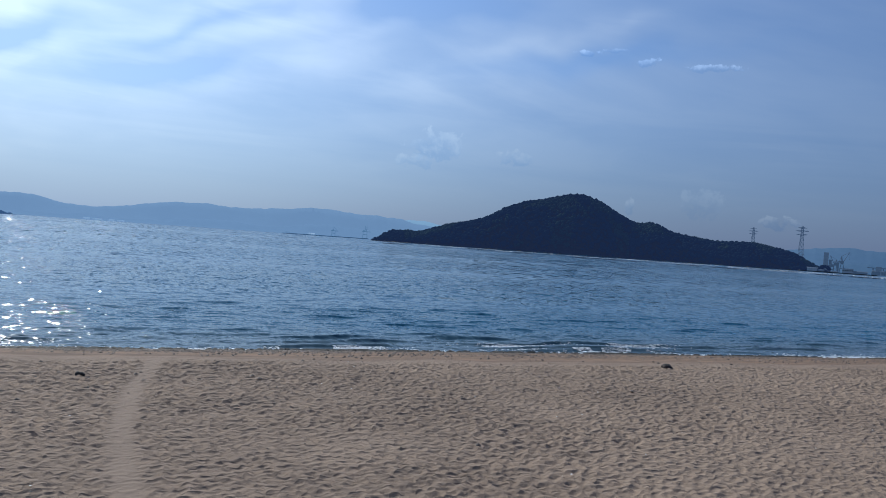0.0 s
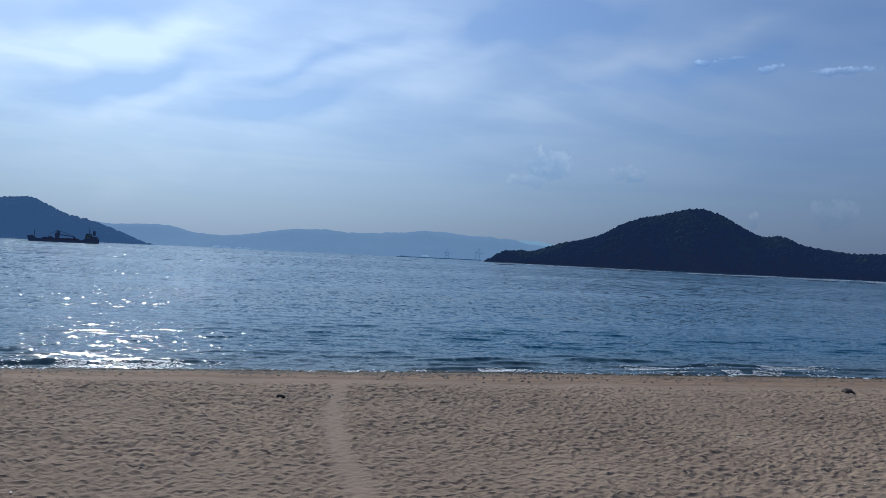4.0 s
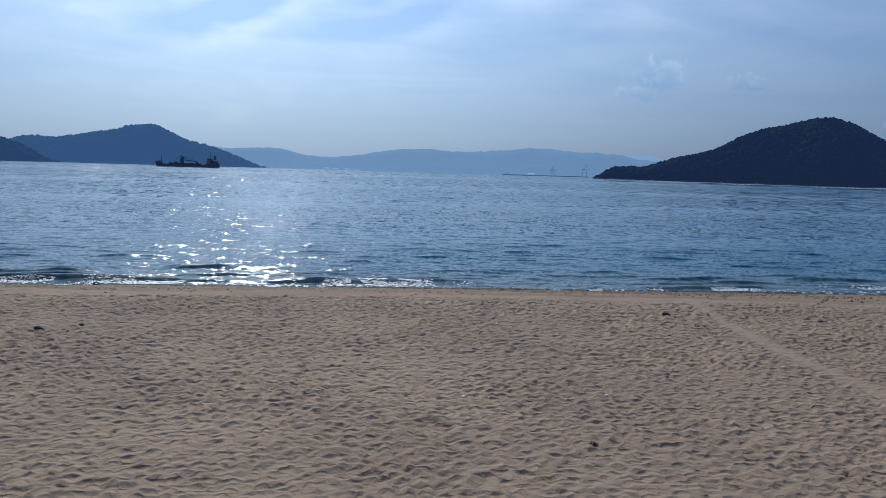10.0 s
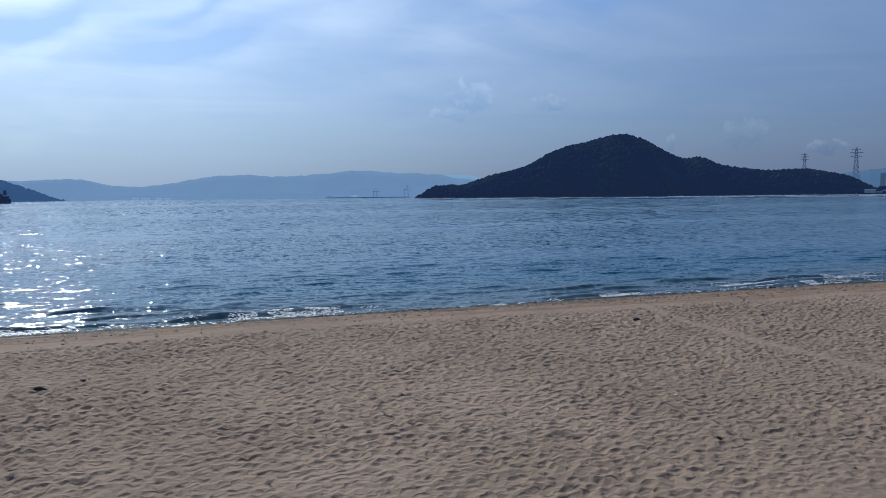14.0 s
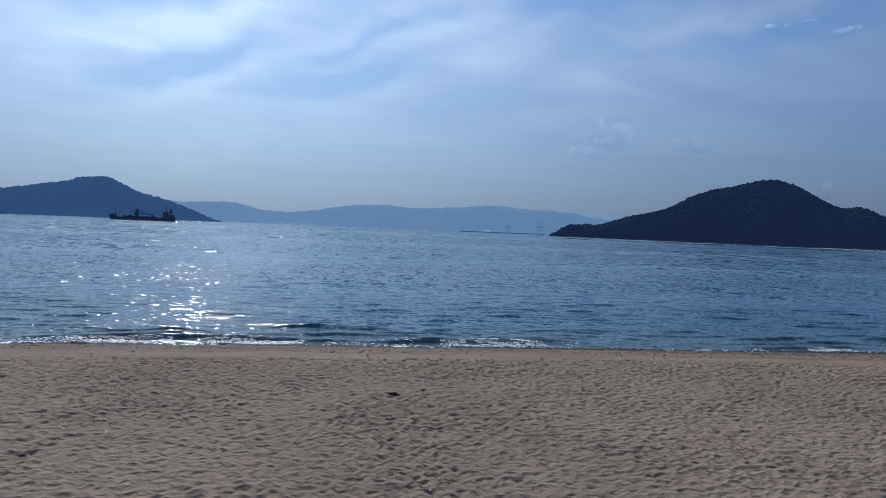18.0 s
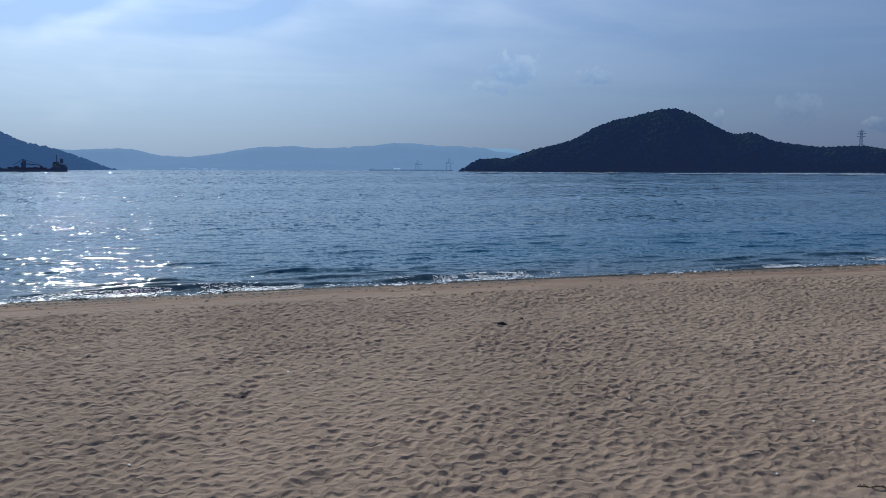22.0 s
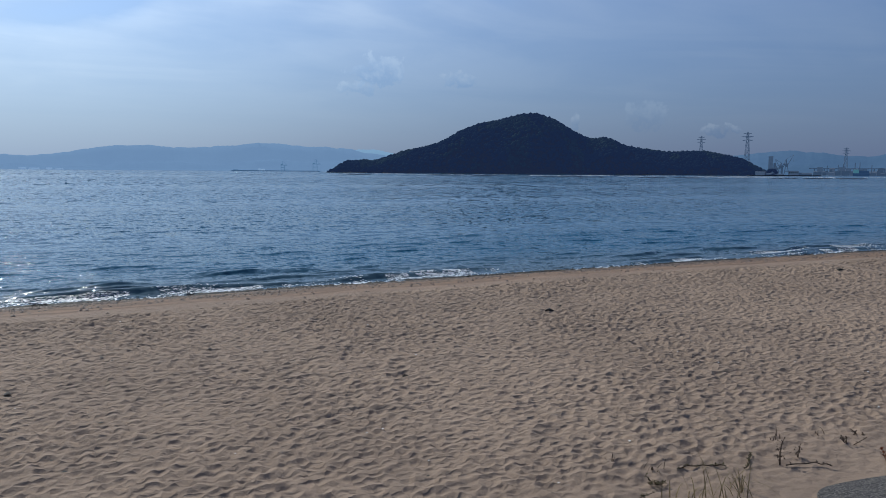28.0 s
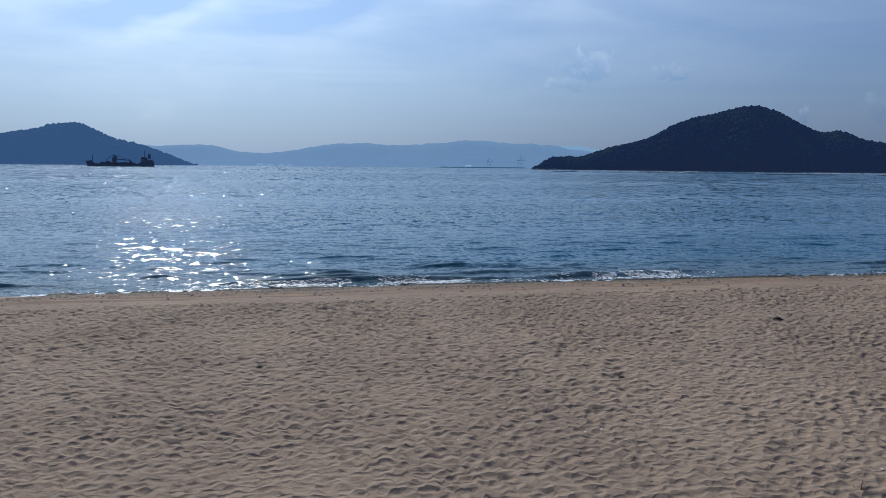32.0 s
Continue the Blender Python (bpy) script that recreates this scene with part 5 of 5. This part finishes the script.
def van(az, dist):
    root = thing("van", pose(*bearing(az, dist, 1.5), 0, 0, -az + 90), "small white delivery van parked on the quay", "van", "vans on the quay")
    part("body", box((4.6, 1.9, 1.5), (0, 0, 0.4), 0.94, 0.2), WHITE_PAINT, root)
    part("windscreen", box((0.2, 1.5, 0.6), (2.2, 0, 1.1)), GLASS_DARK, root)
    for sx in (-1.5, 1.5):
        for sy in (-0.9, 0.9):
            part("wheel", beam((sx, sy - 0.1, 0.35), (sx, sy + 0.1, 0.35), 0.35, 0.35, 10), SHIP_DARK, root)


for n_az in (69.1, 70.0, 70.35):
    van(n_az, 1122)


def barge():
    root = thing("barge", pose(*bearing(66.0, 1125), 0, 0, -66), "low dark work barge moored by the quay", "barge")
    part("hull", box((26, 9, 3.4), (0, 0, -1), 1.05, 0.3), SHIP_DARK, root)
    part("bulwark", box((4, 8, 1.6), (10.5, 0, 2.4), 0.9, 0.2), SHIP_DARK, root)
    part("hut", box((3, 3, 2.4), (-9.5, 0, 2.4), 0.95, 0.15), WHITE_PAINT, root)
    part("mast", beam((-9.5, 0, 4.8), (-9.5, 0, 9), 0.2, 0.12, 6), SHIP_GREY, root)


barge()
block("shed", 70.6, 1150, (22, 12, 5.0), BUILDING, "pale quay shed with a low roof", "building", ROOF_GREY, 5)
block("retaining_wall", 69.55, 1168, (34, 4, 7.5), BUILDING, "pale concrete retaining wall below the wooded slope", "wall", None, 0)
block("shed", 65.6, 1160, (7, 6, 3.5), WHITE_PAINT, "small white hut on the quay", "building", ROOF_GREY, 1)
block("house", 70.9, 1200, (14, 10, 9), BUILDING, "pale house between the trees", "house", ROOF_GREY, 3)
block("quay_house", 14.17, 3000, (26, 8, 5), FAINT_WHITE, "tiny white building on the far breakwater", "building", FAINT_WHITE, 0, 2.3)
for n_az, n_size in ((-1.6, (34, 16, 12)), (-0.9, (46, 16, 9)), (0.0, (28, 14, 10)), (0.6, (36, 14, 8)), (8.0, (22, 12, 8)), (12.3, (26, 12, 9)), (13.8, (60, 12, 7)), (15.9, (40, 12, 9))):
    block("factory", n_az, 4280, n_size, FAINT_WHITE if n_az < 9 else FAINT, "tiny pale building on the far shore", "building", None, 0)


# ---- promenade, steps and apron ----
PAVE = pose(-2.4, 3.10, 0, 0, 0, -3.05)      # the promenade's line; local y = 0 is the light kerb's edge


def pavement():
    root = thing("pavement", PAVE, "light concrete promenade with steps down to the beach", "pavement", kind="structure")
    part("walkway", box((150, 1.1, 0.4), (10, -0.55, 0.63), 1.0, 0.008), CONCRETE, root)
    for k in range(1, 6):
        part("step", box((150, 0.32, 0.5), (10, -1.10 - 0.28 * (k - 0.5), 0.56 + 0.172 * k), 1.0, 0.008), CONCRETE, root)
    part("promenade", box((150, 12.0, 1.2), (10, -8.526, 0.72), 1.0, 0.01), CONCRETE, root)
    # dark aggregate slabs with rounded fronts, buried in the sand on their seaward side
    for k in range(-2, 8):
        x0 = -0.22 + 1.93 * k
        front = 0.86 - 0.035 * (k + 1) + 0.02 * math.sin(k * 2.3)
        outline = [(x0, 0.004)]
        for j in range(25):
            s = j / 24
            y = front - 0.10 * s - 0.24 * max(0.0, (s - 0.70) / 0.30) ** 1.6 - 0.12 * max(0.0, (0.10 - s) / 0.10) ** 2 + 0.025 * math.sin(s * 7 + k)
            outline.append((x0 + 0.012 + s * 1.906, y))
        outline.append((x0 + 1.918, 0.004))
        bm = bmesh.new()
        top = [bm.verts.new((x, y, 1.014)) for x, y in outline]
        low = [bm.verts.new((x, y, 0.86)) for x, y in outline]
        bm.faces.new(top)
        n = len(outline)
        for i in range(n):
            bm.faces.new((top[i], low[i], low[(i + 1) % n], top[(i + 1) % n]))
        bmesh.ops.bevel(bm, geom=[e for e in bm.edges if all(v.co.z > 0.95 for v in e.verts)], offset=0.012, segments=2, affect="EDGES")
        part("slab", bm, AGGREGATE, root, "dark aggregate concrete slab")


pavement()


# ---- things lying on the sand ----
def on_sand(x, y, drop=0.0):
    return float(beach_level(np.array([x]), np.array([y]))[0]) - drop


def stone_at(name, x, y, size, label, mat=STONE, seed=0, category="stone"):
    v, f = lump(seed + 20, 2, 0.8)
    ob = mesh_object(name, v * np.array(size), f, mat, smooth=True)
    ob.matrix_world = pose(x, y, on_sand(x, y) + size[2] * 0.35, 0, 0, seed * 37)
    return tagged(ob, label, category)


def weed_clump(x, y, size, seed, label):
    """A dried tangle of seaweed: short curling strands round a lump."""
    rng = random.Random(seed)
    root = thing("seaweed_clump", pose(x, y, on_sand(x, y), 0, 0, seed * 50), label, "seaweed")
    bm = bmesh.new()
    for _ in range(26):
        p = Vector((rng.uniform(-1, 1) * size, rng.uniform(-0.6, 0.6) * size, rng.uniform(0, 0.45) * size))
        d = Vector((rng.uniform(-1, 1), rng.uniform(-1, 1), rng.uniform(-0.2, 0.5)))
        for _ in range(3):
            q = p + d.normalized() * size * 0.35
            q.z = max(q.z, 0.01)
            beam(p, q, size * 0.07, size * 0.05, 4, bm)
            p, d = q, d + Vector((rng.uniform(-0.8, 0.8), rng.uniform(-0.8, 0.8), rng.uniform(-0.8, 0.3)))
    part("tangle", bm, WEED, root)["kind"] = "stuff"
    v, f = lump(seed, 1, 0.7)
    mesh_object("core", v * np.array((size * 0.7, size * 0.5, size * 0.3)) + np.array((0, 0, size * 0.1)), f, WEED, root)
    return root


stone_at("stone", 22.35, 12.58, (0.16, 0.11, 0.085), "dark brown rock lying on the sand near the berm", seed=1)
stone_at("stone", 24.7, 13.0, (0.055, 0.045, 0.03), "small dark stone on the sand", seed=2)
stone_at("seaweed_ball", 10.37, 12.35, (0.085, 0.06, 0.05), "small dark ball of dry seaweed on trodden sand", WEED, 3, "seaweed")
stone_at("seaweed_ball", 0.14, 11.02, (0.062, 0.05, 0.045), "dark dry ball of seaweed on trodden sand", WEED, 4, "seaweed")
stone_at("seaweed_ball", 0.62, 11.35, (0.04, 0.035, 0.025), "small dark ball of dry seaweed on trodden sand", WEED, 6, "seaweed")
# tangle added to darken a shaded pit in the sand; no weed lies there
weed_clump(-3.97, 8.35, 0.035, 5, "little dark tangle on the sand")
weed_clump(6.9, 6.1, 0.035, 6, "little dark tangle on the sand")


def wrack():
    """The tide line: seaweed scraps and pebbles along the water's edge."""
    rng = np.random.default_rng(61)
    x = rng.uniform(-15, 75, 9000)
    x = x[rng.random(len(x)) < np.clip(value_noise(x, x * 0, 2.5, 62) * 2.4 + 0.35, 0.10, 1)]
    y = water_edge(x) - 0.35 + rng.normal(0, 0.10, len(x)) + 0.3 * value_noise(x, x * 0, 3.5, 63)
    pts = np.stack([x, y, beach_level(x, y) + 0.01], -1)
    flakes("seaweed_wrack", pts, rng.uniform(0.025, 0.11, len(x)), WEED, "dark line of seaweed scraps along the water's edge", "seaweed", 2.2, 0.8, 64)
    x = rng.uniform(-15, 75, 22000)
    y = water_edge(x) - rng.exponential(2.6, len(x)) - 0.2
    pts = np.stack([x, y, beach_level(x, y) + 0.004], -1)
    flakes("pebbles", pts, rng.uniform(0.012, 0.045, len(x)), PEBBLE, "small brown pebbles scattered on the foreshore", "pebbles", 1.2, 0.9, 65)
    heaps = random.Random(17)
    for k in range(26):
        xx = -11.0 + 1.75 * k + heaps.uniform(-0.7, 0.7)
        size = heaps.choice((0.06, 0.08, 0.10, 0.15))
        w = weed_clump(xx, float(water_edge(np.array([xx]))[0]) - heaps.uniform(0.2, 0.55), size, 70 + k, "dark wet heap of seaweed at the water's edge" if size > 0.09 else "small dark heap of seaweed at the water's edge")
        w["group"] = "seaweed along the tide line"


wrack()


def litter():
    """Shell chips and dark crumbs on the dry sand."""
    rng = np.random.default_rng(91)
    x, y = rng.uniform(-13, 36, 420), rng.uniform(4.0, 13.8, 420)
    pts = np.stack([x, y, beach_level(x, y) + 0.012], -1)
    flakes("shell_chips", pts[:110], rng.uniform(0.006, 0.015, 110), SHELL, "tiny white shell chips on the sand", "shells", 1.2, 0.6, 92)
    flakes("driftwood_crumbs", pts[110:], rng.uniform(0.005, 0.017, 310), WEED, "dark crumbs of driftwood and weed on the sand", "debris", 1.8, 0.6, 93)


litter()


# ---- beach plants ----
def blade(bm, p, d, length, width, droop, rng):
    """A curved grass blade of three segments."""
    side = Vector((-d.y, d.x, 0))
    side = side.normalized() if side.length > 1e-4 else Vector((1, 0, 0))
    prev = None
    for k in range(5):
        s = k / 4
        c = p + d * (length * s) + Vector((d.x, d.y, 0)) * (droop * length * s * s) - Vector((0, 0, droop * length * 0.7 * s ** 2.4))
        w = width * (1 - 0.85 * s)
        pair = (bm.verts.new(c - side * w), bm.verts.new(c + side * w + Vector((0, 0, w * 0.3))))
        if prev:
            bm.faces.new((prev[0], prev[1], pair[1], pair[0]))
        prev = pair


def grass_tuft(x, y, count, high, spread, mat, label, seed):
    rng = random.Random(seed)
    root = thing("grass_tuft", pose(x, y, on_sand(x, y, 0.01)), label, "grass", "beach grass")
    bm = bmesh.new()
    for _ in range(count):
        a = rng.uniform(0, 6.28)
        lean = rng.uniform(0.05, 0.7)
        d = Vector((math.cos(a) * lean, math.sin(a) * lean, 1)).normalized()
        blade(bm, Vector((rng.gauss(0, spread), rng.gauss(0, spread * 0.6), 0)), d, high * rng.uniform(0.5, 1.1), 0.0055, rng.uniform(0.2, 1.3), rng)
    part("foliage", bm, mat, root)["kind"] = "stuff"
    return root


def leaf(bm, p, d, size, rng):
    side = d.cross(Vector((0, 0, 1)))
    side = side.normalized() if side.length > 1e-4 else Vector((1, 0, 0))
    up = side.cross(d).normalized()
    a, m, b = p, p + d * size * 0.5 - up * size * 0.08, p + d * size
    l, r = p + d * size * 0.45 + side * size * 0.32 + up * size * 0.06, p + d * size * 0.45 - side * size * 0.32 + up * size * 0.06
    va, vm, vb, vl, vr = (bm.verts.new(q) for q in (a, m, b, l, r))
    bm.faces.new((va, vm, vl))
    bm.faces.new((vm, vb, vl))
    bm.faces.new((va, vr, vm))
    bm.faces.new((vm, vr, vb))


def shrublet(name, x, y, wide, high, leaves, mat, label, seed, leaf_size=0.027, z=None):
    """A low beach plant: forking stems with many small leaves."""
    rng = random.Random(seed)
    root = thing(name, pose(x, y, on_sand(x, y, 0.005) if z is None else z), label, "plant", "beach plants")
    stems, green = bmesh.new(), bmesh.new()
    tips = []
    for _ in range(max(5, leaves // 14)):
        a, lean = rng.uniform(0, 6.28), rng.uniform(0.2, 1.0)
        p = Vector((rng.gauss(0, wide * 0.15), rng.gauss(0, wide * 0.10), 0))
        d = Vector((math.cos(a) * lean * wide, math.sin(a) * lean * wide * 0.6, high * rng.uniform(0.4, 1.0)))
        q = p + d
        beam(p, q, 0.004, 0.002, 4, stems)
        tips.append((p, q))
    for _ in range(leaves):
        p, q = rng.choice(tips)
        s = rng.uniform(0.25, 1.05)
        d = Vector((rng.uniform(-1, 1), rng.uniform(-1, 1), rng.uniform(-0.1, 0.9))).normalized()
        leaf(green, p.lerp(q, s), d, leaf_size * rng.uniform(0.6, 1.3), rng)
    part("stems", stems, STALK, root)["kind"] = "stuff"
    part("leaves", green, mat, root)["kind"] = "stuff"
    return root


def dead_weed(x, y, high, seed, label):
    """A dead upright stalk with crooked side twigs and curled leaves."""
    rng = random.Random(seed)
    root = thing("dead_weed", pose(x, y, on_sand(x, y, 0.01)), label, "plant", "dead beach weeds")
    bm = bmesh.new()
    p, d = Vector((0, 0, 0)), Vector((0.05, 0, 1))
    for k in range(7):
        q = p + d.normalized() * high / 6
        beam(p, q, 0.008 * (1 - k / 9), 0.008 * (1 - (k + 1) / 9), 5, bm)
        for s in range(2):
            a = rng.uniform(0, 6.28)
            e = Vector((math.cos(a), math.sin(a) * 0.6, rng.uniform(0.1, 0.8))).normalized()
            r = q + e * high * rng.uniform(0.06, 0.2) * (1.2 - k / 7)
            beam(q, r, 0.004, 0.003, 4, bm)
        p, d = q, d + Vector((rng.uniform(-0.35, 0.35), rng.uniform(-0.2, 0.2), 0))
    part("stalk", bm, STALK, root)
    cl = bmesh.new()
    for _ in range(26):
        s = rng.uniform(0.3, 1.0)
        leaf(cl, Vector((rng.gauss(0, 0.02), rng.gauss(0, 0.02), high * s)), Vector((rng.uniform(-1, 1), rng.uniform(-1, 1), rng.uniform(-0.6, 0.8))).normalized(), 0.03 * rng.uniform(0.6, 1.2), rng)
    part("dead_leaves", cl, STALK, root)["kind"] = "stuff"
    return root


def creeper(x, y, length, turn, seed, label, leaves=30, mat=None):
    """A runner lying along the sand with small leaves."""
    rng = random.Random(seed)
    root = thing("beach_creeper", pose(x, y, on_sand(x, y), 0, 0, turn), label, "plant", "beach plants")
    bm, green = bmesh.new(), bmesh.new()
    p, d = Vector((-length / 2, 0, 0.012)), Vector((1, 0, 0))
    for k in range(9):
        q = p + d.normalized() * length / 9
        q.z = 0.012 + 0.02 * rng.random()
        beam(p, q, 0.006, 0.005, 5, bm)
        for _ in range(leaves // 9):
            e = Vector((rng.uniform(-1, 1), rng.uniform(-1, 1), rng.uniform(0.1, 0.9))).normalized()
            leaf(green, p.lerp(q, rng.random()), e, 0.024 * rng.uniform(0.6, 1.3), rng)
        p, d = q, d + Vector((0, rng.uniform(-0.5, 0.5), 0))
    part("runner", bm, STALK, root)
    if leaves:
        part("leaves", green, mat or LEAF, root)["kind"] = "stuff"
    return root


dead_weed(-2.24, 4.42, 0.21, 1, "dead brown upright weed stalk in the sand")
dead_weed(-1.98, 4.44, 0.12, 2, "small dead brown weed in the sand")
creeper(-2.42, 4.50, 0.36, 5, 3, "low half-dry runner with small leaves on the sand", 60, DRY_LEAF)
creeper(-2.05, 4.28, 0.40, -25, 44, "dead brown runner on the sand", 18, STALK)
creeper(-2.90, 4.70, 0.45, -8, 4, "short half-dry runner on the sand", 40, DRY_LEAF)
shrublet("beach_plant", -3.90, 4.38, 0.30, 0.06, 200, DRY_LEAF, "low sprawling half-dry leafy beach plant", 5, 0.026)
shrublet("beach_plant", -3.50, 4.62, 0.17, 0.08, 60, DRY_LEAF, "small sparse leafy beach plant", 6)
grass_tuft(-3.50, 4.22, 16, 0.50, 0.13, STRAW, "tuft of dry straw-coloured beach grass", 7)
grass_tuft(-3.12, 4.12, 18, 0.58, 0.11, STRAW, "tuft of dry straw-coloured beach grass by the slabs", 8)
grass_tuft(-2.95, 4.25, 9, 0.36, 0.05, STRAW, "bent dry grass blades in the sand", 45)
grass_tuft(-3.52, 5.10, 6, 0.20, 0.04, STALK, "few thin brown grass stems in the sand", 9)
grass_tuft(-3.28, 4.82, 6, 0.24, 0.06, STALK, "few thin brown grass stems in the sand", 10)
creeper(-0.50, 4.35, 0.50, 20, 11, "half-dry leafy runner on the sand", 50, DRY_LEAF)
shrublet("beach_plant", -0.50, 4.35, 0.17, 0.06, 60, LEAF, "small green leafy plant on the sand", 12)
shrublet("dead_twigs", -1.26, 4.45, 0.20, 0.10, 40, STALK, "sparse dry brown twiggy plant", 13)
shrublet("dead_twigs", -0.95, 4.55, 0.14, 0.07, 24, STALK, "sparse dry brown twiggy plant", 46)
grass_tuft(-1.75, 4.85, 6, 0.20, 0.06, STALK, "few thin brown grass stems in the sand", 14)
grass_tuft(-1.30, 4.75, 5, 0.20, 0.05, STALK, "few thin brown grass stems in the sand", 47)
creeper(0.15, 4.33, 0.32, 12, 15, "dark creeping runner with few leaves", 50)
creeper(0.60, 4.55, 0.30, -6, 16, "thin dry runner on the sand", 20, STALK)
shrublet("beach_plant", 0.12, 3.84, 0.16, 0.07, 90, FRESH_LEAF, "bright green leafy plant beside the slab", 17, 0.05)
shrublet("reddish_plant", -0.93, 3.90, 0.22, 0.11, 220, RED_LEAF, "reddish-brown drying plant at the slab's edge", 18, 0.035)
shrublet("reddish_plant", -1.35, 4.02, 0.16, 0.08, 70, RED_LEAF, "low reddish drying plant by the slab", 48, 0.03)
shrublet("beach_plant", -0.70, 3.80, 0.30, 0.075, 360, LEAF, "dense dark green plant in the gap between slabs", 19, 0.042)
shrublet("beach_plant", -0.66, 3.62, 0.15, 0.06, 130, LEAF, "dark green plant growing in the slab joint", 49, 0.035)
for n_k, (n_x, n_y) in enumerate(((-0.66, 3.50), (-0.66, 3.42), (-0.65, 3.33), (-0.65, 3.25), (-0.64, 3.17), (-0.64, 3.08), (1.24, 3.46), (1.25, 3.38), (1.26, 3.28), (1.27, 3.18))):
    shrublet("gap_plant", n_x, n_y, 0.085, 0.05, 50, LEAF, "tiny dark green plant growing in the joint", 30 + n_k, 0.028, 1.01)
creeper(1.85, 4.12, 0.30, 8, 40, "dead dark runner on the sand", 18, STALK)
creeper(2.05, 4.35, 0.26, -12, 41, "dead dark runner on the sand", 14, STALK)
dead_weed(2.75, 4.0, 0.22, 42, "dead brown upright weed stalk by the slabs")
creeper(2.5, 4.55, 0.28, 4, 43, "dead dark runner on the sand", 16, STALK)
